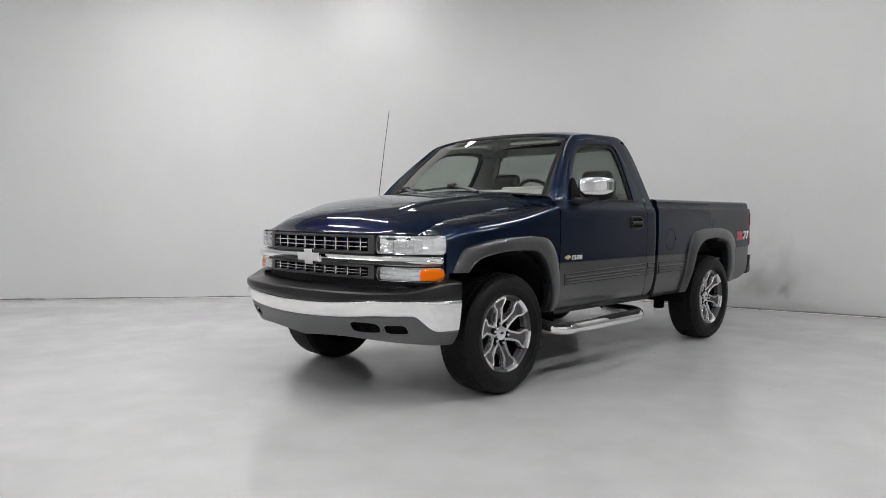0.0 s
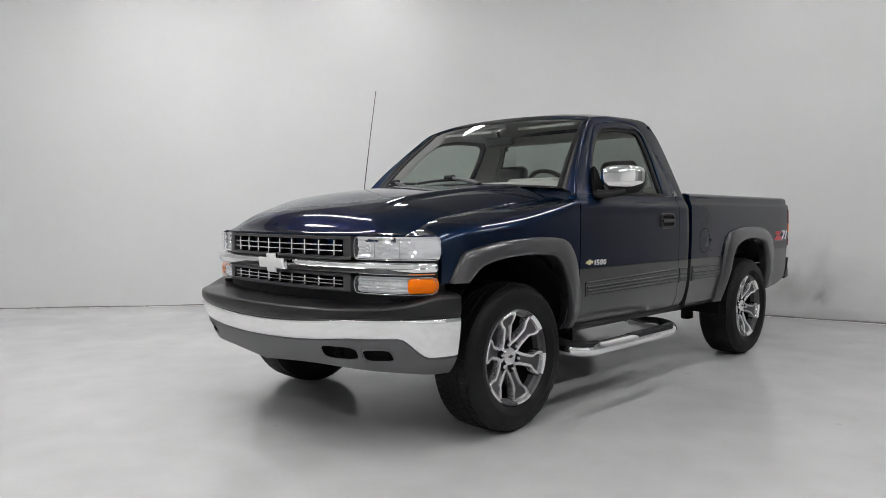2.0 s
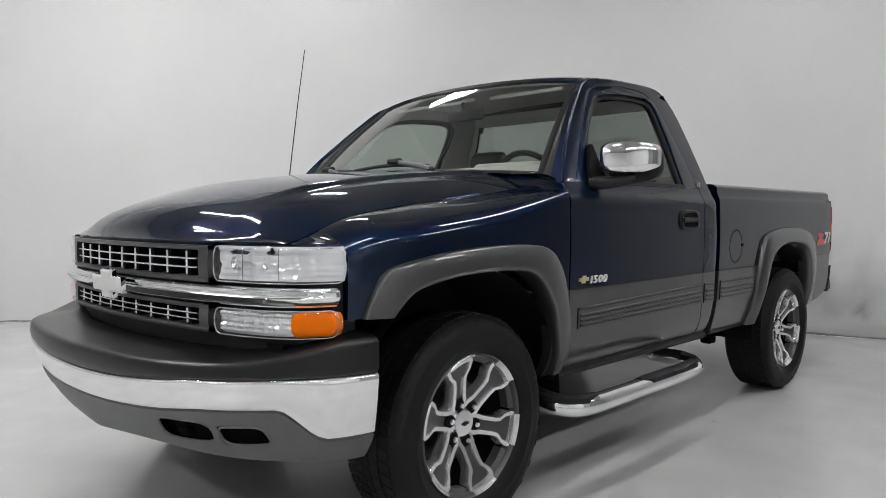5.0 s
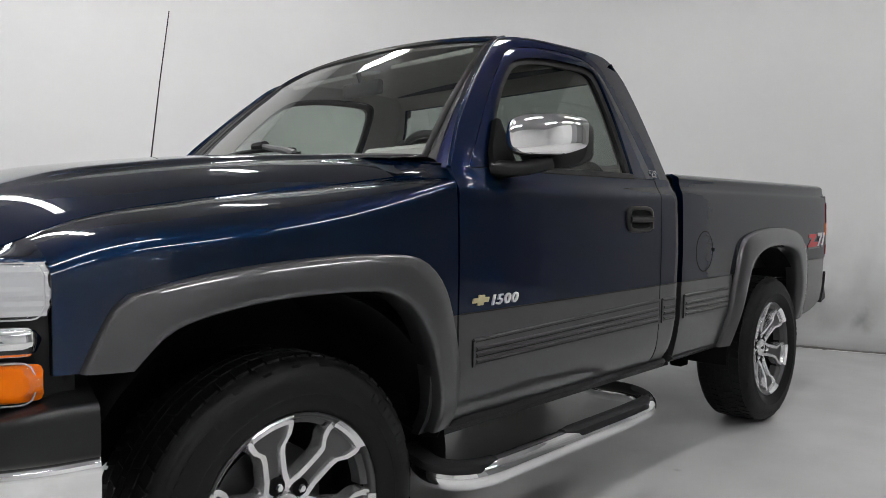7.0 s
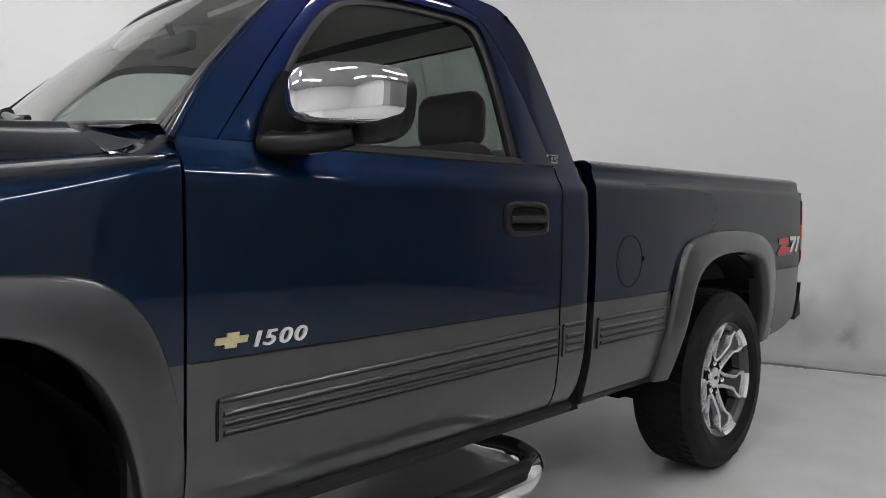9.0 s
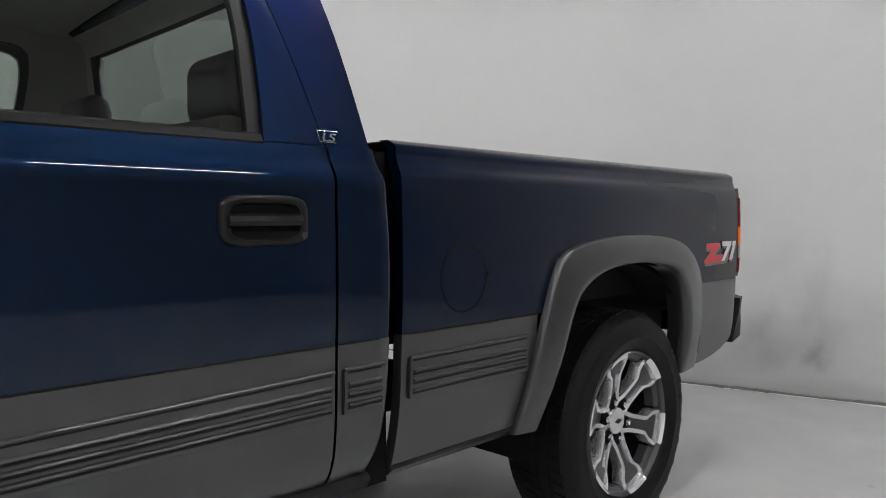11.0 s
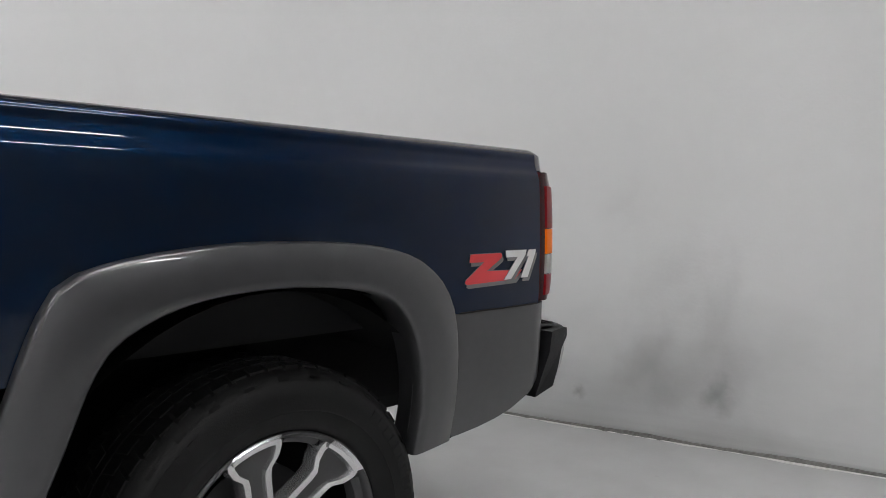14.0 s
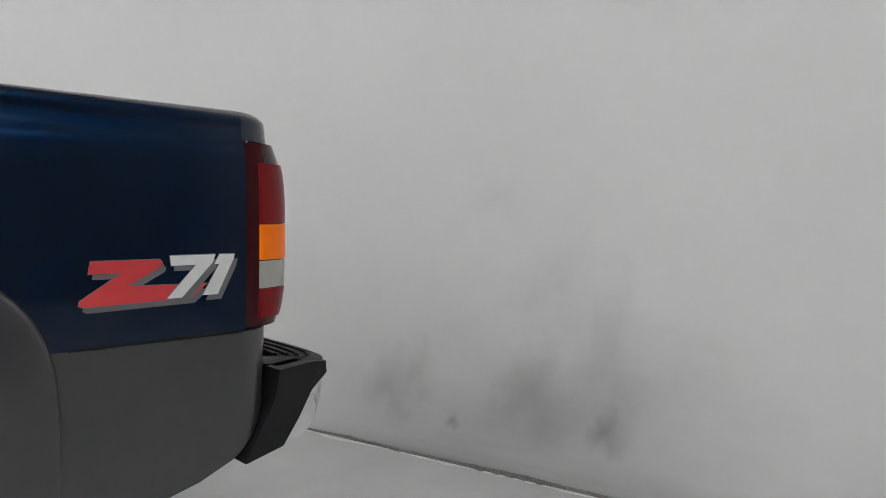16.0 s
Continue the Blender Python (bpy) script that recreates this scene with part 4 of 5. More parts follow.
def chrome_bar_rows():
    """The bar over the nose: a broad lower face, a groove and a narrow upper lip."""
    rows = []
    for before, after, y in along_nose(-0.903, 0.903, 190):
        e = min(before, after)
        r = 0.027
        cut = 0.0 if e >= r else r - math.sqrt(max(0.0, r * r - (r - e) ** 2))
        h = 0.029 - cut
        grow = 1.0 if e >= r else math.sqrt(max(0.0, 1 - (1 - e / r) ** 2))
        groove = smooth01((e - 0.03) / 0.10)
        prof = ((-1, -0.015), (-1, 0.006), (-0.92, 0.016), (-0.7, 0.0225), (-0.3, 0.031), (-0.02, 0.0355), (0.12, 0.035 - 0.003 * groove), (0.22, 0.035 - 0.009 * groove), (0.36, 0.034 - 0.008 * groove), (0.46, 0.033 - 0.002 * groove), (0.75, 0.031), (0.92, 0.024), (1, 0.010), (1, -0.015))
        rows.append([off_nose(y, -0.015 + (lift + 0.015) * grow, 0.8715 + h * t) for t, lift in prof])
    return grid(rows)


def reflector_rows(y0, y1, z0, z1, nc, nr, seed, deep=0.016):
    """Reflector behind a lens: stepped flutes across and down, scooped in the middle."""
    rng = random.Random(seed)
    cols, lines = [rng.uniform(-1, 1) for _ in range(nc)], [rng.uniform(-1, 1) for _ in range(nr)]
    rows = []
    for i, z in enumerate(np.linspace(z0, z1, nr)):
        kz = 2 * i / (nr - 1) - 1
        row = []
        for j, (_, _, y) in enumerate(along_nose(y0, y1, nc)):
            ky = (3.0 * j / (nc - 1)) % 1.0 * 2 - 1
            row.append((nose_x(y) + 0.004 + deep * (1 - 0.6 * ky * ky - 0.4 * kz * kz) + 0.0016 * cols[j] + 0.0034 * lines[i] + rng.uniform(-0.0006, 0.0006), y, z))
        rows.append(row)
    return rows


def build_nose():
    # dark shell behind lamps and grille
    rows = front_strip(-0.885, 0.885, 0.64, 1.005, -0.045, 61, 5)
    rows = [[(x, y, 0.64 + (z - 0.64) * (1 - 0.13 * smooth01((abs(y) - 0.74) / 0.12))) for x, y, z in row] for row in rows]
    mesh_object("grille_shell", *thick(rows, (0.06, 0, 0)), BLACK, truck, "black front shell")
    # upper and lower grilles: openings, chrome-edged frames, bars
    for nm, z0, z1 in (("upper_grille", 0.905, 1.018), ("lower_grille", 0.752, 0.838)):
        w = 0.545
        pieces = []
        zi0, zi1 = z0 + 0.016, z1 - 0.014
        for a, b, c, d in ((-w, w, z0, zi0), (-w, w, zi1, z1)):
            pieces.append(thick(front_strip(a, b, c, d, 0.012, 41, 4, 0.004), (0.05, 0, 0)))
        for s in (-1, 1):
            pieces.append(thick(front_strip(s * w, s * (w - 0.045), z0, z1, 0.012, 6, 4, 0.004), (0.05, 0, 0)))
        g = mesh_object(nm, *joined(*pieces), SURROUND, truck, "charcoal grille surround")
        hb = []
        for k in (1 / 3, 2 / 3):
            z = zi0 + (zi1 - zi0) * k
            hb.append(tube([(nose_x(y) - 0.008, y, z) for y in np.linspace(-w + 0.06, w - 0.06, 31)], 0.0032, 8))
        for i, piece in enumerate(hb):
            mesh_object("grille_bar", *piece, SILVER, g, "bright thin grille bar")
        for y in np.linspace(-w + 0.115, w - 0.115, 9):
            mesh_object("grille_post", *tube([(nose_x(y) - 0.006, y, zi0 + 0.005), (nose_x(y) - 0.006, y, zi1 - 0.005)], 0.0042, 8), SILVER, g)
            bm = box_bm(nose_x(y) + 0.0, nose_x(y) + 0.05, y - 0.012, y + 0.012, zi0, zi1)
            part("grille_fin", bm, DARK, g)
    # chrome bar across the nose
    mesh_object("chrome_bar", *chrome_bar_rows(), CHROME, truck, "polished chrome grille bar", sharp=50)
    # emblem
    yz = [(-0.13, -0.026), (-0.045, -0.026), (-0.04, -0.05), (0.05, -0.05), (0.045, -0.026), (0.13, -0.026), (0.118, 0.03), (0.04, 0.03), (0.036, 0.054), (-0.054, 0.054), (-0.05, 0.03), (-0.142, 0.03)]
    part("emblem_edge", plate([(-0.832, -0.88 * y - 0.014, 0.872 + 0.98 * z) for y, z in yz], (-1, 0, 0), 0.018, 0.003), CHROME, truck, "chrome edge of the emblem", smooth=False)
    part("emblem", plate([(-0.838, -0.83 * y - 0.014, 0.872 + 0.90 * z) for y, z in yz], (-1, 0, 0), 0.02, 0.006), EMBLEM, truck, "pale silver grille emblem", smooth=False)
    # lamps
    for s in (1, -1):
        k = (lambda vf: vf) if s == 1 else mirrored
        bowl = mesh_object("headlight", *k(rounded_strip(-0.900, -0.562, 0.915, 1.019, -0.042, 0.012, 40, 0.03)), REFLECTOR, truck, "rectangular headlight with clear fluted lens")
        mesh_object("reflector", *k(grid(reflector_rows(-0.904, -0.566, 0.917, 1.019, 31, 12, 3, 0.026))), REFLECTOR, bowl, "bright fluted reflector", smooth=False)
        for yc, r in ((-0.742, 0.020), (-0.625, 0.020)):
            ring = [[(nose_x(yc) + 0.016 + 0.024 * (rr < 0.5) , yc + rr * r * math.cos(a), 0.967 + rr * r * math.sin(a)) for rr in (1.0, 0.9, 0.3, 0.02)] for a in np.linspace(0, 2 * math.pi, 20, endpoint=False)]
            mesh_object("bulb_bowl", *k(grid(ring, close_u=True)), CHROME, bowl)
        lens = mesh_object("lens", *k(rounded_strip(-0.905, -0.558, 0.912, 1.018, 0.012, 0.024, 60, 0.012)), LENS, bowl, "clear lens")
        lens.visible_shadow = False
        mesh_object("lens_rim", *k(lens_rim(-0.905, -0.558, 0.912, 1.018, 0.012, 0.024, 0.0018)), REFLECTOR, bowl, "pale edge of the lens")
        for yd in (-0.672, -0.792):
            mesh_object("lens_divider", *k(tube([off_nose(yd, -0.004, 0.920), off_nose(yd, -0.004, 1.012)], 0.0016, 6)), GREYPL, bowl, "grey divider in the lens")
        bowl2 = mesh_object("turn_lamp", *k(rounded_strip(-0.885, -0.562, 0.755, 0.830, -0.030, 0.026, 40, 0.03)), REFLECTOR, truck, "clear and amber turn signal lamp")
        mesh_object("reflector", *k(grid(reflector_rows(-0.822, -0.570, 0.764, 0.822, 34, 9, 5, 0.008))), REFLECTOR, bowl2, "bright fluted reflector", smooth=False)
        mesh_object("amber_lens", *k(rounded_strip(-0.893, -0.828, 0.757, 0.827, 0.0165, 0.014, 30, 0.03)), AMBER, bowl2, "amber corner lens", sharp=60)
        lens = mesh_object("lens", *k(rounded_strip(-0.899, -0.560, 0.752, 0.832, 0.014, 0.028, 60, 0.012)), LENS, bowl2, "clear lens")
        lens.visible_shadow = False
        mesh_object("lens_rim", *k(lens_rim(-0.899, -0.560, 0.752, 0.832, 0.014, 0.028, 0.0018)), REFLECTOR, bowl2, "pale edge of the lens")


BUMP_Y = [0, 0.3, 0.55, 0.70, 0.81, 0.89, 0.94, 0.962]
BUMP_X = [-0.962, -0.949, -0.908, -0.842, -0.748, -0.640, -0.540, -0.445]


def bumper_path(n):
    half = [(x, -y, 0) for x, y in zip(BUMP_X, BUMP_Y)]
    full = [(x, -y, 0) for x, y, z in reversed(half)] + half[1:]
    return curve(full, n)


def bumper_band(z_low, z_high, prof, n=97, depth=0.05, cut=None):
    """A band along the bumper: prof lists (share of height, lift outward)."""
    p = bumper_path(n)
    rows = []
    for i, q in enumerate(p):
        d = (p[min(i + 1, n - 1)] - p[max(i - 1, 0)]).normalized()
        out = Vector((d.y, -d.x, 0))
        if out.dot(q - Vector((0.3, 0, 0))) < 0:
            out = -out
        a, b = z_low(abs(q.y), q.x), z_high(abs(q.y), q.x)
        rows.append([q + out * lift + Vector((0, 0, a + (b - a) * s)) for s, lift in prof])
    return rows


def build_front_bumper():
    rise = lambda y: 0.034 * min(1.0, y / 0.65) ** 2
    pad_low = lambda y, x: 0.611 + rise(y)
    pad_top = lambda y, x: 0.708 + 0.074 * smooth01((x + 0.80) / 0.30)
    low = lambda y, x: 0.515 + rise(y) - 0.098 * smooth01((y - 0.838) / 0.085)
    bottom = lambda y, x: 0.372 + 0.028 * math.sin(min(1.0, y / 0.94) * math.pi) - 0.01 * (y / 0.94) ** 4
    rows = bumper_band(pad_low, pad_top, [(0, 0.006), (0.06, 0.016), (0.12, 0.020), (0.3, 0.022), (0.60, 0.020), (0.68, 0.018), (0.73, 0.013), (0.765, 0.004), (0.785, -0.009), (0.81, -0.035), (0.90, -0.09), (1.0, -0.14), (0.9, -0.19)])
    mesh_object("bumper_pad", *grid(rows), PAD, truck, "dark grey textured bumper top pad", sharp=50)
    rows = bumper_band(low, lambda y, x: 0.615 + rise(y), [(0, -0.034), (0.02, -0.016), (0.07, -0.008), (0.3, 0.002), (0.6, 0.012), (0.86, 0.0185), (0.92, 0.019), (0.96, 0.016), (1.0, 0.002)])
    mesh_object("front_bumper", *grid(rows), CHROME, truck, "polished chrome front bumper", sharp=60)
    # valance with rounded openings, each with a rolled lip
    steps = [(0, -0.12), (0.04, -0.085), *[(k, -0.012 - 0.070 * (1 - k) ** 1.3) for k in np.linspace(0.10, 0.90, 22)], (0.95, -0.012), (1.0, -0.02)]
    rows = bumper_band(bottom, lambda y, x: low(y, x) + 0.004, steps, 361)
    v, f = grid(rows)
    openings = ((0.578, 0.090, 0.480, 0.034), (0.742, 0.052, 0.472, 0.030))
    keep = []
    for q in f:
        c = sum((Vector(v[i]) for i in q), Vector()) / 4
        if all(abs((abs(c.y) - yc) / hw) ** 4 + abs((c.z - zc) / hh) ** 4 > 1 for yc, hw, zc, hh in openings):
            keep.append(q)
    # draw the cut edge onto the opening's outline
    v = [Vector(p) for p in v]
    cut = set(i for q in f for i in q) & set(i for q in keep for i in q) & set(i for q in set(f) - set(keep) for i in q)
    for i in cut:
        for yc, hw, zc, hh in openings:
            g = (abs((abs(v[i].y) - yc) / hw) ** 4 + abs((v[i].z - zc) / hh) ** 4) ** 0.25
            if 0.6 < g < 1.5:
                v[i].y = math.copysign(yc + (abs(v[i].y) - yc) / g, v[i].y)
                v[i].z = zc + (v[i].z - zc) / g
                break
    mesh_object("bumper_valance", v, keep, GREYPL, truck, "grey plastic lower valance with openings", sharp=50)
    face = np.array([(abs(p.y), p.z, p.x) for p in v if p.y > 0.3])
    def front(y, z):
        d = (face[:, 0] - y) ** 2 + (face[:, 1] - z) ** 2 + 1e-6
        near = np.argsort(d)[:6]
        return float((face[near, 2] / d[near]).sum() / (1 / d[near]).sum())
    for s in (-1, 1):
        for yc, hw, zc, hh in openings:
            loop = []
            for a in np.linspace(0, 2 * math.pi, 49):
                c, w = math.cos(a), math.sin(a)
                y = yc + math.copysign(abs(c) ** 0.5, c) * hw
                z = zc + math.copysign(abs(w) ** 0.5, w) * hh
                loop.append((front(y, z) + 0.001, s * y, z))
            mesh_object("opening_lip", *tube(loop, 0.004, 6), GREYPL, truck)
    for s in (-1, 1):
        hook = tube(curve([(-0.76, s * 0.56, 0.492), (-0.845, s * 0.56, 0.495), (-0.85, s * 0.56, 0.470), (-0.77, s * 0.56, 0.462)], 16), 0.013, 8)
        mesh_object("tow_hook", *hook, DARK, truck, "black steel tow hook")
    rows = bumper_band(lambda y, x: 0.43, lambda y, x: 0.60, [(0, -0.075), (0.5, -0.085), (1, -0.075)], 61)
    mesh_object("valance_backing", *grid(rows[4:-4]), DARK, truck, "black backing behind the openings")
    rows = [[(x, y, z) for y in np.linspace(-0.80, 0.80, 9)] for x, z in ((-0.64, 0.45), (-0.66, 0.73))]
    mesh_object("radiator_shroud", *thick(rows, (0.05, 0, 0)), DARK, truck, "black shroud behind the valance")


# ---- wheels ----
def lathe(profile, n, axis_y=True):
    rows = []
    for a in np.linspace(0, 2 * math.pi, n, endpoint=False):
        rows.append([(r * math.sin(a), y, r * math.cos(a)) for r, y in profile])
    return grid(rows, close_u=True)


TYRE_R, RIM_R = 0.392, 0.246


def build_wheel(x, side, turn):
    """One wheel about its own centre; its outer face looks to -y."""
    barrel = [(0.238, 0.03), (0.235, 0.012), (0.236, 0.0), (0.240, -0.008), (0.245, -0.012), (0.249, -0.008), (0.248, 0.004)]
    wheel = mesh_object("wheel", *lathe(barrel, 64), POCKET, truck, "six-spoke machined alloy wheel with grey pockets")
    tyre = [(0.248, 0.215), (0.262, 0.235), (0.30, 0.248), (0.345, 0.245), (0.372, 0.228), (0.382, 0.205), (0.3855, 0.15), (0.3865, 0.11), (0.3855, 0.06), (0.381, 0.012), (0.370, -0.012), (0.352, -0.025), (0.325, -0.032), (0.300, -0.030), (0.296, -0.032), (0.280, -0.027), (0.262, -0.018), (0.252, -0.010), (0.248, 0.0)]
    blocks = []
    for row, (y0, y1, skew) in enumerate(((0.008, 0.048, 0.012), (0.056, 0.092, -0.010), (0.100, 0.122, 0.0), (0.130, 0.166, 0.010), (0.174, 0.212, -0.012))):
        n = 58
        for i in range(n):
            a0 = 2 * math.pi * (i + 0.5 * (row % 2)) / n
            w = 2 * math.pi / n * (0.78 if row != 2 else 0.9)
            v = []
            for r in (0.376, 0.3885 - (0.003 if row in (0, 4) else 0)):
                for da, y in ((-w / 2, y0), (w / 2, y0), (w / 2, y1), (-w / 2, y1)):
                    a = a0 + da + skew * (1 if y == y1 else -1)
                    v.append((r * math.sin(a), y, r * math.cos(a)))
            blocks.append((v, [(0, 1, 2, 3), (4, 5, 6, 7), (0, 1, 5, 4), (1, 2, 6, 5), (2, 3, 7, 6), (3, 0, 4, 7)]))
    # shoulder lugs on the outer edge
    for i in range(58):
        a0, w = 2 * math.pi * i / 58, 2 * math.pi / 58 * (0.62 if i % 2 else 0.72)
        v = []
        for up in (0, 1):
            for da, (r, y) in ((-w / 2, (0.3805 + 0.003 * up, 0.012)), (w / 2, (0.3805 + 0.003 * up, 0.012)), (w / 2.4, (0.362 - 0.006 * (i % 2), -0.0185 - 0.0035 * up)), (-w / 2.4, (0.362 - 0.006 * (i % 2), -0.0185 - 0.0035 * up))):
                a = a0 + da
                v.append((r * math.sin(a), y, r * math.cos(a)))
        blocks.append((v, [(0, 1, 2, 3), (4, 5, 6, 7), (0, 1, 5, 4), (1, 2, 6, 5), (2, 3, 7, 6), (3, 0, 4, 7)]))
    rubber = mesh_object("tyre", *lathe(tyre, 96), RUBBER, wheel, "black all-terrain tyre with blocky tread", sharp=35)
    tread = mesh_object("tread", *joined(*blocks), RUBBER, rubber, sharp=35)
    tagged(tread, kind="stuff")
    bars = []
    for mid in (0.3, 2.4, 4.5):
        for k in range(9):
            a0 = mid + turn + (k - 4) * 0.085
            v = []
            for up in (0, 1):
                for da, rr in ((-0.030, 0.322), (0.024, 0.322), (0.032, 0.347), (-0.022, 0.347)):
                    yy = -0.0305 - 0.0022 * up + (0.004 if rr > 0.33 else 0.0)
                    v.append((rr * math.sin(a0 + da), yy, rr * math.cos(a0 + da)))
            bars.append((v, [(0, 1, 2, 3), (4, 5, 6, 7), (0, 1, 5, 4), (1, 2, 6, 5), (2, 3, 7, 6), (3, 0, 4, 7)]))
    bars = mesh_object("sidewall_lettering", *joined(*bars), RUBBER, rubber, smooth=False)
    tagged(bars, kind="stuff")
    mesh_object("wheel_barrel", *lathe([(0.240, 0.20), (0.236, 0.19), (0.232, 0.10), (0.238, 0.03)], 48), DARK, wheel, "dark inner barrel")
    part("brake_disc", disc_bm(0.155, 0.11, 0.13), GUNMETAL, wheel, "grey brake disc")
    part("wheel_back", disc_bm(0.234, 0.16, 0.165), DARK, wheel)
    def dish(r):
        """How far the face sinks towards the hub."""
        return 0.046 * max(0.0, 1 - (r - 0.05) / 0.185)
    def polar(r, a, y):
        return Vector((r * math.sin(a), y, r * math.cos(a)))
    rail = ((0.050, 0.031, 0.011), (0.072, 0.029, 0.0095), (0.096, 0.0250, 0.0086), (0.150, 0.0250, 0.0082), (0.170, 0.028, 0.0084), (0.190, 0.047, 0.0085), (0.212, 0.056, 0.0088), (0.2445, 0.052, 0.0110))
    for i in range(6):
        a = 2 * math.pi * i / 6 + turn
        out, across, deep = Vector((math.sin(a), 0, math.cos(a))), Vector((math.cos(a), 0, -math.sin(a))), Vector((0, 1, 0))
        bars = []
        for s in (-1, 1):
            # a machined rail on either side of the spoke, spreading at the rim
            rows = []
            for r, off, w in rail:
                c = out * r + across * s * off + deep * (0.003 - 0.024 * (r - 0.05) + dish(r))
                rows.append([c - across * w * 1.15 + deep * 0.042, c - across * w + deep * 0.003, c - across * w * 0.82, c + across * w * 0.82, c + across * w + deep * 0.003, c + across * w * 1.15 + deep * 0.042])
            bars.append(grid(rows))
        # bright foot where the spoke meets the rim
        rows = [[polar(r, a + t * 0.235, y) for t in np.linspace(-1, 1, 11)] for r, y in ((0.224, 0.014), (0.227, -0.0035), (0.236, -0.0055), (0.2445, -0.0155), (0.2485, -0.0125))]
        bars.append(grid(rows))
        mesh_object("spoke", *joined(*bars), SILVER, wheel, "machined silver double spoke", sharp=35)
        rows = [[out * r + across * t * w + deep * (y + dish(r)) for t in np.linspace(-1, 1, 5)] for r, w, y in ((0.088, 0.019, 0.014), (0.12, 0.019, 0.015), (0.165, 0.021, 0.014), (0.188, 0.041, 0.013), (0.206, 0.050, 0.012), (0.228, 0.049, 0.011))]
        mesh_object("spoke_pocket", *thick(rows, (0, 0.03, 0)), POCKET, wheel, "grey painted spoke pocket")
        # stepped inner edge of the rim in the opening beside the spoke
        arc = np.linspace(a + 0.33, a + 2 * math.pi / 6 - 0.33, 7)
        rows = [[polar(r, q, y) for r, y in ((0.236, 0.008), (0.226, 0.014), (0.220, 0.020), (0.219, 0.055))] for q in arc]
        mesh_object("rim_step", *grid(rows), POCKET, wheel, "grey inner step of the rim", sharp=35)
        c = out * 0.0675 + deep * dish(0.0675)
        mesh_object("lug_seat", *tube([c + Vector((0, 0.03, 0)), c + Vector((0, 0.001, 0))], 0.0225, 18), DARK, wheel)
        mesh_object("lug_nut", *tube([c + Vector((0, 0.03, 0)), c + Vector((0, -0.008, 0)), c + Vector((0, -0.014, 0))], [0.0115, 0.0115, 0.008], 6), CHROME, wheel, "chrome lug nut", smooth=False)
    mesh_object("wheel_hub", *lathe([(0.086, 0.09), (0.084, 0.057), (0.078, 0.053), (0.05, 0.050), (0.04, 0.049)], 48), SILVER, wheel, "machined hub face")
    mesh_object("center_cap", *lathe([(0.047, 0.066), (0.047, 0.041), (0.044, 0.036), (0.02, 0.033), (0.0005, 0.0325)], 40), SILVER, wheel, "silver centre cap")
    part("cap_emblem", plate([(dx, 0.0325, dz) for dx, dz in ((-0.017, -0.004), (-0.006, -0.004), (-0.006, -0.008), (0.006, -0.008), (0.006, -0.004), (0.017, -0.004), (0.017, 0.004), (0.006, 0.004), (0.006, 0.008), (-0.006, 0.008), (-0.006, 0.004), (-0.017, 0.004))], (0, -1, 0), 0.002), BLACK, wheel, "small dark cap emblem", smooth=False)
    return wheel


def disc_bm(r, y0, y1, n=40):
    bm = bmesh.new()
    bmesh.ops.create_cone(bm, cap_ends=True, segments=n, radius1=r, radius2=r, depth=y1 - y0, matrix=Matrix.Translation((0, (y0 + y1) / 2, 0)) @ Matrix.Rotation(radians(90), 4, "X"))
    return bm


def place_wheel(x, s, turn):
    w = build_wheel(x, s, turn)
    if s < 0:
        w.matrix_basis = pose(x, -0.952, 0.388)
    else:
        w.matrix_basis = pose(x, 0.952, 0.388, 0, 0, 180)
    return w


# ---- steps, mirrors, bumper at the rear ----
def build_steps():
    for s in (1, -1):
        k = (lambda vf: vf) if s == 1 else mirrored
        p = curve([(0.60, -0.72, 0.40), (0.53, -0.80, 0.385), (0.47, -0.91, 0.38), (0.475, -1.0, 0.374), (0.56, -1.055, 0.372), (0.75, -1.062, 0.372), (1.05, -1.062, 0.374), (1.35, -1.062, 0.376), (1.50, -1.05, 0.378), (1.60, -0.99, 0.38), (1.625, -0.90, 0.388), (1.61, -0.80, 0.39), (1.58, -0.70, 0.41)], 80)
        bar = mesh_object("step_bar", *k(tube(p, 0.040, 18)), CHROME, truck, "chrome tube step bar with black treads")
        for a, b in ((6, 22), (36, 62)):
            rows = []
            seg = p[a:b]
            for i, q in enumerate(seg):
                e = min(i, len(seg) - 1 - i)
                w = 0.030 if e > 2 else 0.018 + 0.004 * e
                d = (p[min(a + i + 1, 79)] - p[a + i - 1]).normalized()
                side = Vector((d.y, -d.x, 0))
                rows.append([q + side * w * 1.2 + Vector((0, 0, 0.020)), q + side * w + Vector((0, 0, 0.036)), q + side * w * 0.5 + Vector((0, 0, 0.0435)), q - side * w * 0.5 + Vector((0, 0, 0.0435)), q - side * w + Vector((0, 0, 0.036)), q - side * w * 1.2 + Vector((0, 0, 0.020))])
            mesh_object("tread_pad", *k(thick(rows, (0, 0, -0.012))), BLACK, bar, "black ribbed step tread")
        for x in (0.62, 1.57):
            mesh_object("step_bracket", *k(tube([(x, -0.70, 0.40), (x, -0.60, 0.46)], 0.022, 8)), DARK, bar)


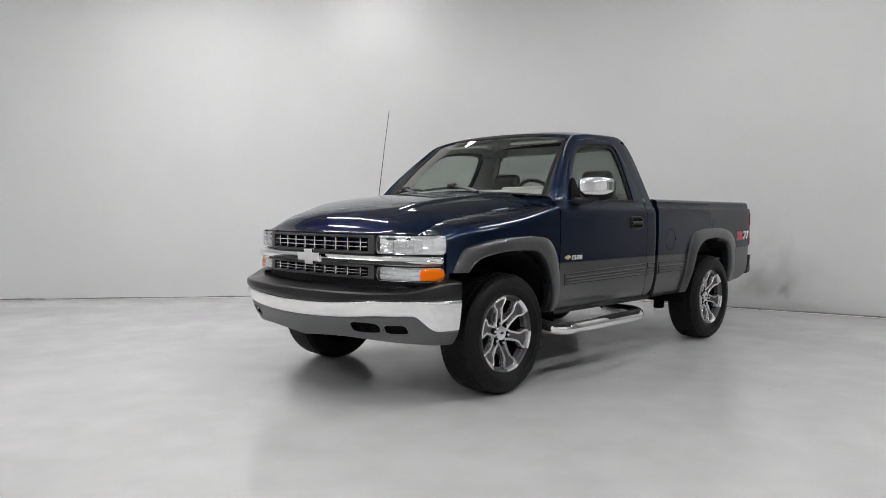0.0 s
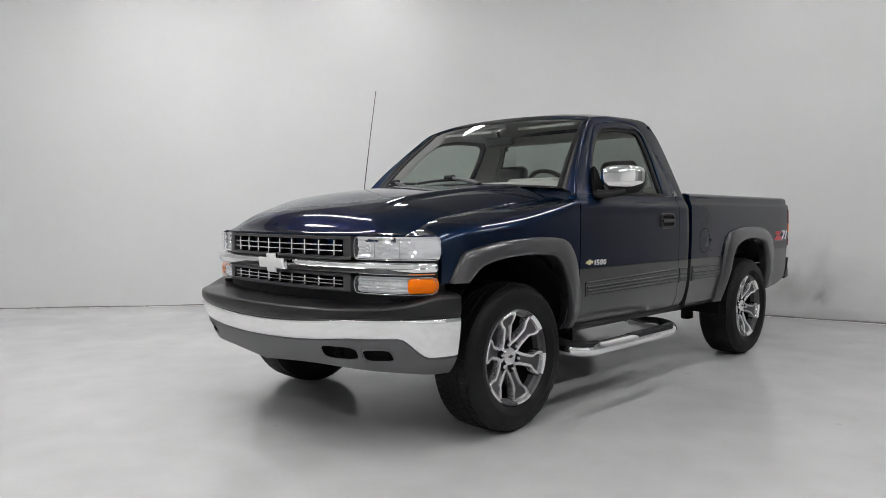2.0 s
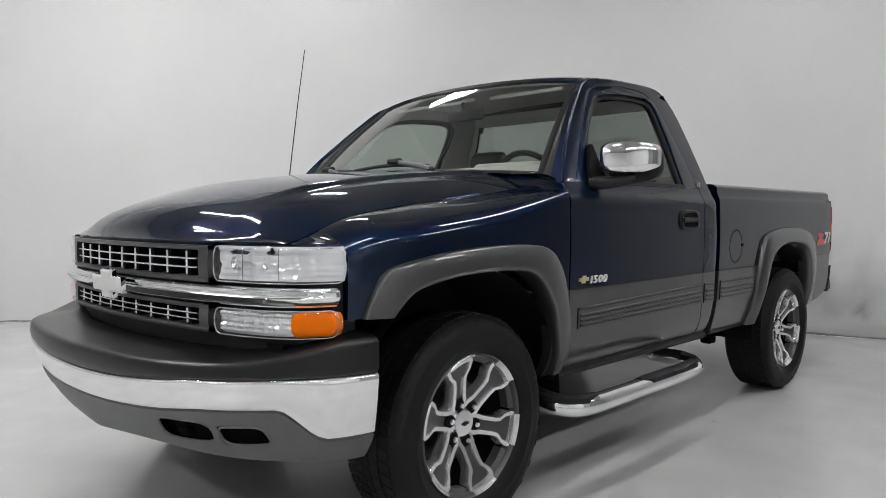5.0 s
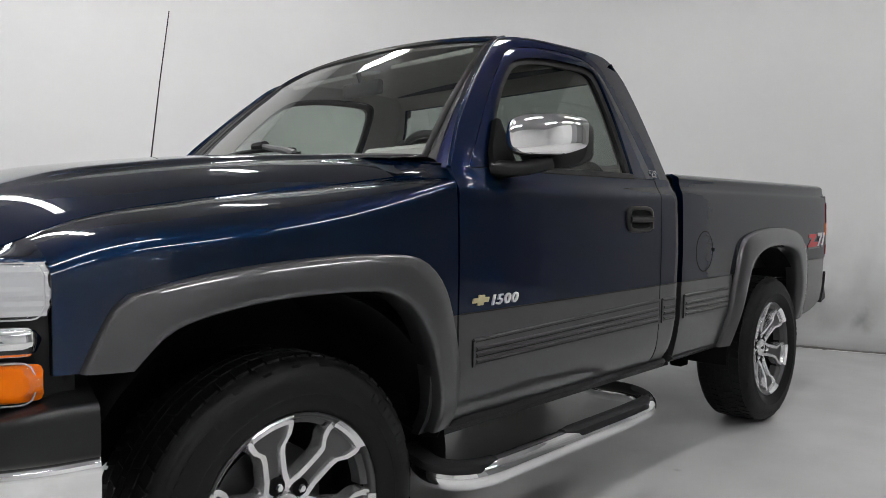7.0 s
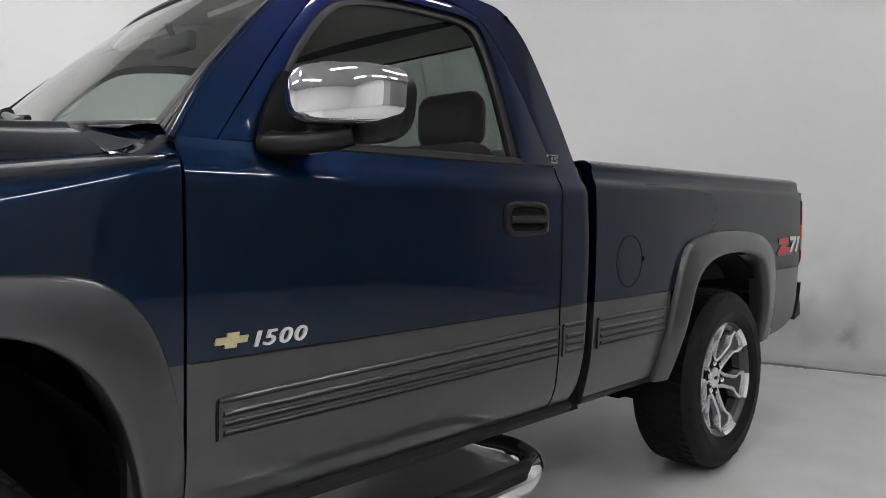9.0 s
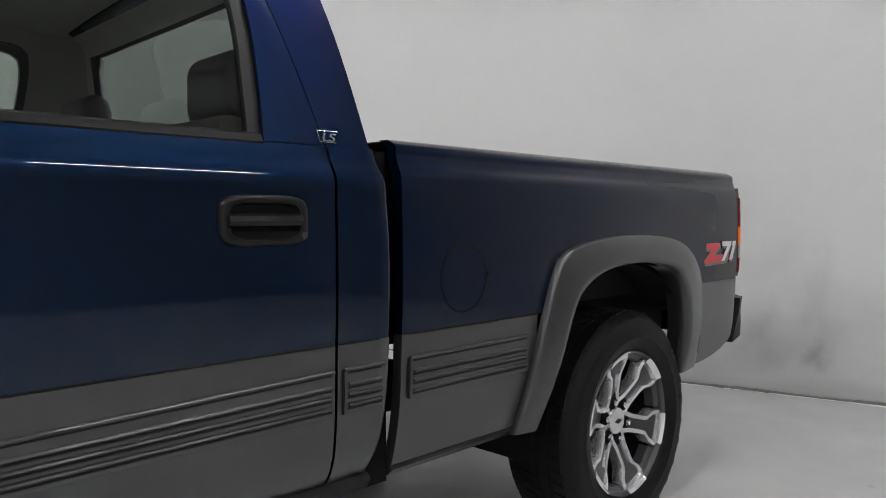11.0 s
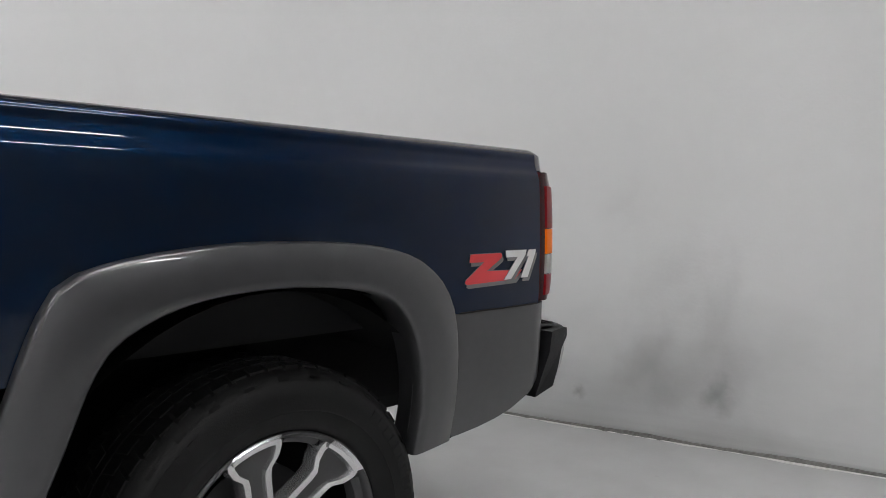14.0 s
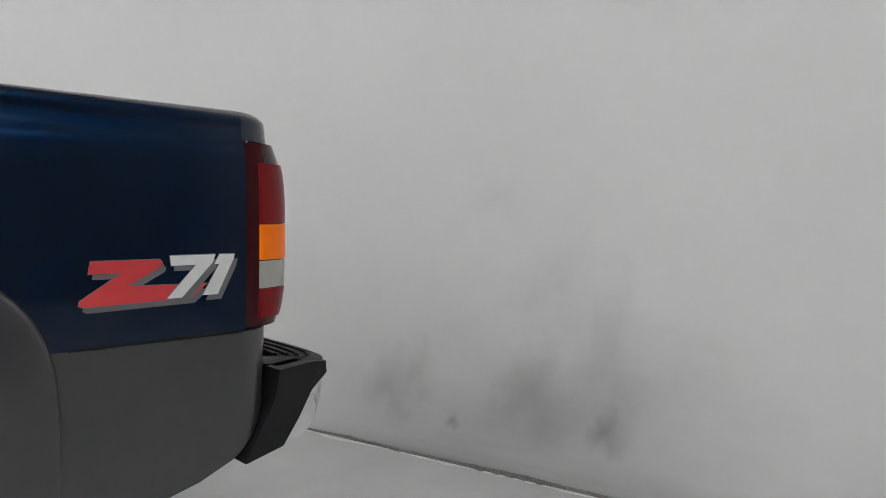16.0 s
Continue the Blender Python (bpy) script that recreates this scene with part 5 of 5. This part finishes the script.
def build_mirrors():
    for s in (1, -1):
        k = (lambda vf: vf) if s == 1 else mirrored
        # housing: rounded shell, its front half capped in chrome
        def shell(u0, u1, grow, n=12, m=56):
            rows = []
            for u in np.linspace(u0, u1, n):
                # u: -1 front pole to 1 rear face
                x = 0.900 + 0.080 * u
                sc = (1 - abs(min(u, 0.0)) ** 2.4) ** (1 / 2.4) if u < 0 else 1 - 0.06 * u ** 2
                ring = []
                for a in np.linspace(0, 2 * math.pi, m, endpoint=False):
                    c, w = math.cos(a), math.sin(a)
                    e = 0.64
                    yy = math.copysign(abs(c) ** e, c) * (0.094 + grow) * max(sc, 0.02)
                    zz = math.copysign(abs(w) ** e, w) * ((0.074 if w > 0 else 0.086) + grow) * max(sc, 0.02)
                    ring.append((x - 0.55 * yy + 0.12 * zz, -1.046 + yy, 1.336 + zz))
                rows.append(ring)
            return rows
        rows = shell(0.20, 0.62, 0.0)
        v, f = grid(rows, close_v=True)
        body = mesh_object("door_mirror", *k((v, list(f) + [tuple(range(56)), tuple(range(len(v) - 56, len(v)))])), BEZEL, truck, "black door mirror with chrome cap", sharp=60)
        # chrome cap: a smooth pillow over the upper part of the housing's front
        rows = []
        for w in np.sin(np.linspace(-math.pi / 2, math.pi / 2, 27)):
            row = []
            for u in np.sin(np.linspace(-math.pi / 2, math.pi / 2, 37)):
                y = -1.043 - 0.098 * u * (1 - 0.20 * w ** 4)
                z = 1.351 + 0.066 * w * (1 - 0.20 * u ** 4)
                x = 0.886 - 0.040 * ((1 - abs(u) ** 5) * (1 - abs(w) ** 7)) ** 0.5 - 0.022 * (1 - u * u) - 0.008 * (1 - w * w) + 0.060 * u + 0.08 * (z - 1.345)
                row.append((x, y, z))
            rows.append(row)
        mesh_object("mirror_cap", *k(thick(rows, (0.03, 0, 0))), CHROME, body, "polished chrome mirror cap", sharp=70)
        rows = shell(0.62, 0.63, -0.012, 2)
        v, f = grid(rows, close_v=True)
        mesh_object("mirror_glass", *k((v, list(f) + [tuple(range(56, 112))])), CHROME, body, "mirror glass")
        arm = [tube(curve([(0.765, -0.925, 1.248), (0.785, -0.955, 1.246), (0.845, -1.0, 1.252), (0.90, -1.05, 1.268)], 10), [0.038, 0.038, 0.036, 0.034, 0.032, 0.032, 0.032, 0.032, 0.030, 0.030], 14, 0.75)]
        mesh_object("mirror_arm", *k(joined(*arm)), BEZEL, body, "black mirror arm")
        tri = plate([(0.735, house_y(1.245) - 0.004, 1.245), (0.86, house_y(1.25) - 0.004, 1.25), (0.862, house_y(1.41) - 0.004, 1.41), (0.84, house_y(1.41) - 0.004, 1.41), (0.765, house_y(1.31) - 0.004, 1.31)], (0, -1, 0.45), 0.022, 0.008)
        if s == -1:
            bmesh.ops.scale(tri, vec=(1, -1, 1), verts=tri.verts[:])
        part("mirror_sail", tri, DARK, body, "black triangular mirror base")


def build_rear_bumper():
    p = curve([(3.99, -0.918, 0), (4.05, -0.902, 0), (4.112, -0.880, 0), (4.152, -0.79, 0), (4.165, -0.45, 0), (4.17, 0, 0), (4.165, 0.45, 0), (4.152, 0.79, 0), (4.112, 0.880, 0), (4.05, 0.902, 0), (3.99, 0.918, 0)], 90)
    def band(prof):
        rows = []
        for i, q in enumerate(p):
            d = (p[min(i + 1, 89)] - p[max(i - 1, 0)]).normalized()
            out = Vector((d.y, -d.x, 0))
            rows.append([q + out * o + Vector((0, 0, z)) for z, o in prof])
        return rows
    mesh_object("rear_bumper", *grid(band([(0.548, -0.075), (0.556, -0.040), (0.580, -0.018), (0.62, -0.004), (0.66, 0.004), (0.69, 0.006), (0.70, 0.0)])), CHROME, truck, "chrome rear step bumper with black pad", sharp=50)
    rows = band([(0.688, 0.002), (0.71, 0.008), (0.735, 0.004), (0.742, -0.012), (0.742, -0.10), (0.742, -0.20), (0.70, -0.21)])
    pad = mesh_object("bumper_step_pad", *grid(rows), BLACK, truck, "black ribbed step pad", sharp=50)
    for o in (0.03, 0.055, 0.08, 0.105):
        rows = band([(0.740, -o - 0.006), (0.747, -o - 0.004), (0.747, -o + 0.004), (0.740, -o + 0.006)])
        mesh_object("pad_rib", *grid(rows[6:24]), BLACK, pad)
        mesh_object("pad_rib", *grid(rows[66:84]), BLACK, pad)
    # black end of the bumper below the quarter panel
    side = ((3.968, -0.947, 0.742), (4.06, -0.918, 0.742), (4.128, -0.886, 0.732), (4.132, -0.884, 0.704), (4.077, -0.904, 0.674), (4.03, -0.925, 0.625), (3.978, -0.944, 0.577), (3.888, -0.947, 0.558), (3.914, -0.947, 0.608), (3.955, -0.947, 0.680))
    rows = [[(x, y + w, z) for x, y, z in side] for w in (0.0, 0.06)]
    v, f = grid(rows, close_v=True)
    end = (v, list(f) + [tuple(range(10)), tuple(range(19, 9, -1))])
    pair("bumper_end", end, BLACK, truck, "black bumper end cap", sharp=30)


def build_details():
    # flares
    pair("front_flare", flare(ARCH_F_IN, ARCH_F_OUT, side_y), PEWTER, truck, "pewter front wheel flare", sharp=60)
    pair("rear_flare", flare(ARCH_R_IN, ARCH_R_OUT, bed_y), PEWTER, truck, "pewter rear wheel flare", sharp=60)
    for x0, x1 in ((0.632, 1.772), (1.80, 1.915), (1.998, 2.455)):
        sides = pair("side_moulding", molding(x0, x1), PEWTER, truck, "ribbed pewter side moulding")
        for ob, vf in zip(sides, (molding_grooves(x0, x1), mirrored(molding_grooves(x0, x1)))):
            mesh_object("moulding_groove", *vf, SEAL, ob, "dark grooves between the ribs", smooth=False)
    # dark line where the two paints meet
    for x0, x1, yf in ((0.572, 1.772, side_y), (1.787, 1.90, side_y), (1.99, 2.50, bed_y), (3.545, 3.87, bed_y)):
        rise = 0.022 if x0 > 3 else 0.0
        rows = [[(x, yf(x, SPLIT + rise) - d, SPLIT + rise + dz) for dz, d in ((-0.0028, -0.0004), (-0.0020, 0.0012), (0.0020, 0.0012), (0.0028, -0.0004))] for x in np.linspace(x0, x1, 10)]
        pair("paint_break", grid(rows), SEAL, truck, "thin dark line between blue and pewter paint")
    # rocker, coloured black in place of the dark reflection under the door
    rows = [[(x, y, z) for y, z in ((-0.925, 0.488), (-0.93, 0.478), (-0.915, 0.455), (-0.86, 0.445), (-0.78, 0.46))] for x in np.linspace(0.52, 1.90, 8)]
    pair("rocker_panel", thick(rows, (0, 0.02, 0.01)), BLACK, truck, "dark lower sill")
    rows = [[(x, y, z) for y, z in ((-0.915, 0.488), (-0.925, 0.480), (-0.905, 0.462), (-0.80, 0.46))] for x in np.linspace(1.975, 2.5, 4)]
    pair("bed_sill", thick(rows, (0, 0.02, 0.01)), PEWTER, truck, "lower edge of the bed")
    # handles
    for s in (1, -1):
        k = (lambda vf: vf) if s == 1 else mirrored
        def ring(w, h, lift, n=40):
            out = []
            for a in np.linspace(0, 2 * math.pi, n, endpoint=False):
                c, q = math.cos(a), math.sin(a)
                x, z = 1.601 + math.copysign(abs(c) ** 0.45, c) * w, 1.087 + math.copysign(abs(q) ** 0.45, q) * h
                out.append((x, side_y(x, z) - lift, z))
            return out
        rows = [ring(0.101, 0.051, 0.0), ring(0.100, 0.050, 0.006), ring(0.097, 0.0475, 0.010), ring(0.088, 0.041, 0.012), ring(0.080, 0.036, 0.010), ring(0.078, 0.034, 0.004)]
        # raised flat black face, standing in for shade in the handle's recess
        cup = [ring(0.080, 0.036, 0.008), ring(0.074, 0.031, 0.003), ring(0.05, 0.02, 0.002), ring(0.005, 0.003, 0.002)]
        h = mesh_object("door_handle", *k(grid(rows, close_v=True)), BEZEL, truck, "black pull door handle in an oval bezel", sharp=50)
        mesh_object("handle_recess_shade", *k(grid(cup, close_v=True)), DARK, h, "deep black recess behind the lever")
        yh = side_y(1.6, 1.08)
        lever = thick([[(x, yh - d, z) for z, d in ((1.074, 0.006), (1.077, 0.016), (1.086, 0.020), (1.096, 0.017), (1.101, 0.006))] for x in (1.516, 1.524, 1.60, 1.67, 1.682)], (0, 0.012, 0))
        mesh_object("pull_lever", *k(lever), BEZEL, h, "black handle lever")
        mesh_object("key_lock", *k(tube([(1.688, yh + 0.0, 1.056), (1.688, yh - 0.013, 1.056)], 0.0075, 14)), POCKET, h, "small key lock")
        # badges
        m = Matrix(((1, 0, 0, 0.698), (0, 0, -1, side_y(0.75, 0.85) - 0.003), (0, 1, 0, 0.832), (0, 0, 0, 1))) if s == 1 else Matrix(((-1, 0, 0, 0.85), (0, 0, 1, -side_y(0.75, 0.85) + 0.003), (0, 1, 0, 0.832), (0, 0, 0, 1)))
        wide = Matrix.Diagonal((1.42, 1, 1, 1))
        for digit, along in (("1", 0.0), ("5", 0.030), ("0", 0.067), ("0", 0.104)):
            letters("badge_numeral", digit, 0.044, m @ Matrix.Translation((along, 0, 0)) @ wide, EMBLEM, truck, 0.006, 0.24, "silver raised numeral on the door", 0.0006)
        yz = [(0.0, -0.006), (0.022, -0.006), (0.02, -0.014), (0.046, -0.014), (0.048, -0.006), (0.070, -0.006), (0.074, 0.008), (0.052, 0.008), (0.054, 0.016), (0.028, 0.016), (0.026, 0.008), (0.004, 0.008)]
        out = [(0.622 + dx, s * (side_y(0.66, 0.85) - 0.0015), 0.850 + dz) for dx, dz in yz]
        part("door_emblem", plate(out, (0, -s, 0), 0.005), GOLD, truck, "small gold door emblem", smooth=False)
        # pillar badge
        m = Matrix(((1, 0, 0, 1.771), (0, 0, -1, house_y(1.272) - 0.006), (0, 1, 0, 1.2605), (0, 0, 0, 1))) if s == 1 else Matrix(((-1, 0, 0, 1.84), (0, 0, 1, -house_y(1.272) + 0.006), (0, 1, 0, 1.2605), (0, 0, 0, 1)))
        letters("pillar_badge", "LS", 0.026, m @ Matrix.Diagonal((1.55, 1, 1, 1)), SILVER, truck, 0.004, 0.15, "small silver letters on the pillar")
        edge = [(1.808, 1.258), (1.765, 1.258), (1.765, 1.284), (1.822, 1.284)]
        mesh_object("badge_frame", *k(tube([(x, house_y(z) - 0.004, z) for x, z in edge], 0.0011, 5)), SILVER, truck, "thin silver badge outline")
        # bed decal: grey shadow, red letter with a long foot, white numbers
        glyphs = ((RED, "red decal letter", ((0.020, 0.077), (0.141, 0.077), (0.146, 0.070), (0.143, 0.063), (0.083, 0.031), (0.232, 0.028), (0.200, 0.002), (0.008, -0.002), (0.0, 0.002), (0.002, 0.010), (0.072, 0.055), (0.016, 0.055))),
                  (WHITE, "white decal number", ((0.158, 0.083), (0.248, 0.083), (0.242, 0.066), (0.182, 0.004), (0.152, 0.004), (0.208, 0.064), (0.160, 0.064))),
                  (WHITE, "white decal number", ((0.255, 0.083), (0.287, 0.083), (0.284, 0.070), (0.252, 0.006), (0.220, 0.006), (0.254, 0.064), (0.244, 0.064))))
        for order, (mat, lab, shape) in enumerate(glyphs):
            for dx, dz, lift, m_, l_ in ((0.007, -0.010, 0.0010 + 0.0022 * order, GREYDECAL, "grey drop shadow of the decal"), (0.0, 0.0, 0.0020 + 0.0022 * order, mat, lab)):
                pts = [(3.560 + x + dx if s == 1 else 3.847 - x - dx, s * (bed_y(3.7, 0.95) - lift), 0.911 + z + dz) for x, z in shape]
                part("bed_decal", plate(pts, (0, -s, 0), 0.0008), m_, truck, l_, smooth=False)
                if lift > 0.0015 and m_ is mat:
                    mesh_object("decal_edge", *tube(pts + pts[:1], 0.0011, 5), GREYDECAL, truck, "thin grey outline of the decal")
    # inner liners
    for xc in (0.0, WB):
        for s in (-1, 1):
            rows = []
            sweep = np.linspace(-1.2, 1.62, 25) if xc == 0 else np.linspace(-1.62, 1.36, 25)
            for a in sweep:
                r = 0.53
                rows.append([(xc + r * math.sin(a), s * y, 0.40 + r * math.cos(a)) for y in (0.945, 0.75, 0.52)])
            if xc:
                # the liner stops short at the rear, behind a narrow lip
                lip = [[(x, y + (s * 0.90 - y) * (0 if abs(y) > 0.9 else 1), z) for x, y, z in r] for r in rows[20:]]
                mesh_object("liner_lip", *grid([r[:2] for r in lip]), DARK, truck)
                rows = rows[:21]
            mesh_object("wheel_liner", *grid(rows), DARK, truck, "black wheel-arch liner")
            rows = [[(xc + r * math.sin(a), s * 0.53, 0.40 + r * math.cos(a)) for r in (0.15, 0.53)] for a in (sweep if xc == 0 else sweep[:21])]
            mesh_object("inner_arch_wall", *grid(rows), DARK, truck)
    part("frame_rail", box_bm(-0.7, 3.9, -0.52, -0.40, 0.48, 0.60, 0.01), DARK, truck, "black frame rail")
    part("frame_rail", box_bm(-0.7, 3.9, 0.40, 0.52, 0.48, 0.60, 0.01), DARK, truck, "black frame rail")
    part("underbody", box_bm(0.5, 1.88, -0.80, 0.80, 0.50, 0.58), DARK, truck, "black cab underside")
    part("engine_block", box_bm(-0.62, 0.45, -0.5, 0.5, 0.48, 1.0, 0.05), DARK, truck, "dark engine bay")
    for s in (-1, 1):
        part("spring_bracket", box_bm(2.86, 2.95, min(s * 0.46, s * 0.54), max(s * 0.46, s * 0.54), 0.25, 0.42, 0.015), DARK, truck, "black spring bracket")
        part("inner_bed_panel", box_bm(3.15, 3.92, min(s * 0.57, s * 0.60), max(s * 0.57, s * 0.60), 0.55, 0.86), DARK, truck, "black panel under the bed")
    for xc in (0.0, WB):
        part("axle", box_bm(xc - 0.05, xc + 0.05, -0.72, 0.72, 0.33, 0.44, 0.03), DARK, truck, "black axle")
    # antenna
    ant = mesh_object("antenna", *tube([(0.43, 0.80, 1.20), (0.45, 0.797, 1.30), (0.50, 0.785, 1.70), (0.545, 0.775, 2.02)], [0.004, 0.0034, 0.0028, 0.0024], 8), BLACK, truck, "thin black whip antenna")
    mesh_object("antenna_base", *tube([(0.428, 0.80, 1.185), (0.430, 0.80, 1.225)], [0.02, 0.011], 14), BLACK, ant)
    # wipers, parked along the foot of the glass
    for y0, y1, b0, b1 in ((-0.27, 0.02, -0.22, 0.33), (0.42, 0.62, 0.36, 0.76)):
        off = Vector((-0.022, 0, 0.018))
        piv, elbow = shield(y0 / 0.82, -0.01) + off, shield(y1 / 0.82, 0.085) + off
        w = mesh_object("wiper", *tube([piv, piv.lerp(elbow, 0.25) + Vector((-0.004, 0, 0.006)), elbow], [0.017, 0.013, 0.010], 8), GREYPL, truck, "windshield wiper with grey arm and black blade")
        mesh_object("wiper_cap", *tube([elbow + Vector((0, -0.035, -0.002)), elbow + Vector((0, 0.045, 0.0))], [0.019, 0.014], 8), BLACK, w, "black blade clip")
        mesh_object("wiper_blade", *tube([shield((b0 + (b1 - b0) * t) / 0.82, 0.045 + 0.022 * math.sin(math.pi * t)) + Vector((-0.014, 0, 0.010)) for t in np.linspace(0, 1, 14)], 0.0095, 6), BLACK, w)
        mesh_object("wiper_pivot", *tube([piv + Vector((0.01, 0, -0.03)), piv + Vector((0, 0, 0.008))], 0.021, 10), BLACK, w)


def build_interior():
    rows = [[(x, y, z) for y in np.linspace(-0.78, 0.78, 13)] for x, z in ((0.57, 1.285), (0.66, 1.318), (0.78, 1.338), (0.90, 1.335), (0.97, 1.29), (0.96, 1.05), (0.92, 0.80))]
    mesh_object("dashboard", *grid(rows), TRIM, truck, "taupe dashboard")
    bm = box_bm(0.84, 1.0, -0.58, -0.20, 1.30, 1.362, 0.025, 3)
    part("instrument_hood", bm, TRIM, truck, "instrument cluster hood")
    c, ax = Vector((1.07, -0.40, 1.255)), Vector((0.86, 0, 0.5)).normalized()
    u = Vector((0, 1, 0))
    w = ax.cross(u)
    ring = [c + 0.185 * (math.cos(a) * u + math.sin(a) * w) for a in np.linspace(0, 2 * math.pi, 40, endpoint=False)]
    rows = []
    for i, q in enumerate(ring):
        r = (q - c).normalized()
        rows.append([q + 0.015 * (math.cos(b) * r + math.sin(b) * ax) for b in np.linspace(0, 2 * math.pi, 8, endpoint=False)])
    wheel = mesh_object("steering_wheel", *grid(rows, close_u=True, close_v=True), BLACK, truck, "black steering wheel")
    sp = [tube([c + 0.04 * d, c + 0.18 * d], 0.016, 8) for d in (u, -u, -w)]
    sp.append(tube([c - ax * 0.22, c + ax * 0.015], [0.04, 0.055], 14))
    mesh_object("wheel_spokes", *joined(*sp), BLACK, wheel)
    for s, y in ((-1, -0.38), (1, 0.38)):
        part("seat_cushion", box_bm(1.10, 1.62, y - 0.34, y + 0.34, 0.72, 0.90, 0.06, 3), CLOTH, truck, "grey cloth bench cushion")
        bm = box_bm(1.58, 1.74, y - 0.33, y + 0.33, 0.82, 1.34, 0.06, 3)
        bmesh.ops.rotate(bm, verts=bm.verts[:], cent=(1.66, y, 0.85), matrix=Matrix.Rotation(radians(8), 3, "Y"))
        part("seat_back", bm, CLOTH, truck, "grey cloth seat back")
        y = s * 0.49
        bm = box_bm(1.73, 1.835, y - 0.145, y + 0.145, 1.325, 1.52, 0.056, 6)
        part("headrest", bm, LEATHER, truck, "padded dark headrest")
    part("floor_pan", box_bm(0.60, 1.84, -0.86, 0.86, 0.58, 0.62), DARK, truck, "dark cab floor")
    for s in (-1, 1):
        y0, y1 = sorted((s * 0.885, s * 0.855))
        part("door_trim", box_bm(0.62, 1.80, y0, y1, 0.62, 1.235, 0.008), TRIM, truck, "taupe inner door trim")
    part("rear_trim", box_bm(1.80, 1.85, -0.86, 0.86, 0.62, 1.30, 0.008), TRIM, truck, "taupe rear cab trim")
    # headliner
    rows = []
    for x, z in ((1.07, 1.728), (1.2, 1.752), (1.5, 1.768), (1.76, 1.752)):
        rows.append([(x - 0.05 * (1 - t * t) * max(0, 1 - (x - 1.07) / 0.4), t * 0.635, z + 0.028 * (1 - t * t)) for t in np.linspace(-1, 1, 13)])
    mesh_object("headliner", *thick(rows, (0, 0, 0.015)), HEADLINER, truck, "grey cloth headliner")
    for s in (-1, 1):
        bm = box_bm(1.06, 1.23, min(s * 0.12, s * 0.58), max(s * 0.12, s * 0.58), 1.715, 1.735, 0.008)
        bmesh.ops.rotate(bm, verts=bm.verts[:], cent=(1.1, 0, 1.725), matrix=Matrix.Rotation(radians(-14), 3, "Y"))
        part("sun_visor", bm, HEADLINER, truck, "folded sun visor")
    mir = part("rearview_mirror", box_bm(1.0, 1.03, -0.12, 0.12, 1.605, 1.665, 0.012, 3), BLACK, truck, "black inside rearview mirror")
    mesh_object("mirror_stalk", *tube([(0.99, 0, 1.70), (1.012, 0, 1.65)], 0.01, 8), BLACK, mir)


build_hood()
build_fenders()
build_doors()
build_cab_upper()
build_windshield()
build_bed()
build_nose()
build_front_bumper()
for wx, ws, wt in ((0.0, -1, 0.79), (WB, -1, 0.80), (0.0, 1, 0.3), (WB, 1, 0.7)):
    place_wheel(wx, ws, wt)
build_steps()
build_mirrors()
build_rear_bumper()
build_details()
build_interior()
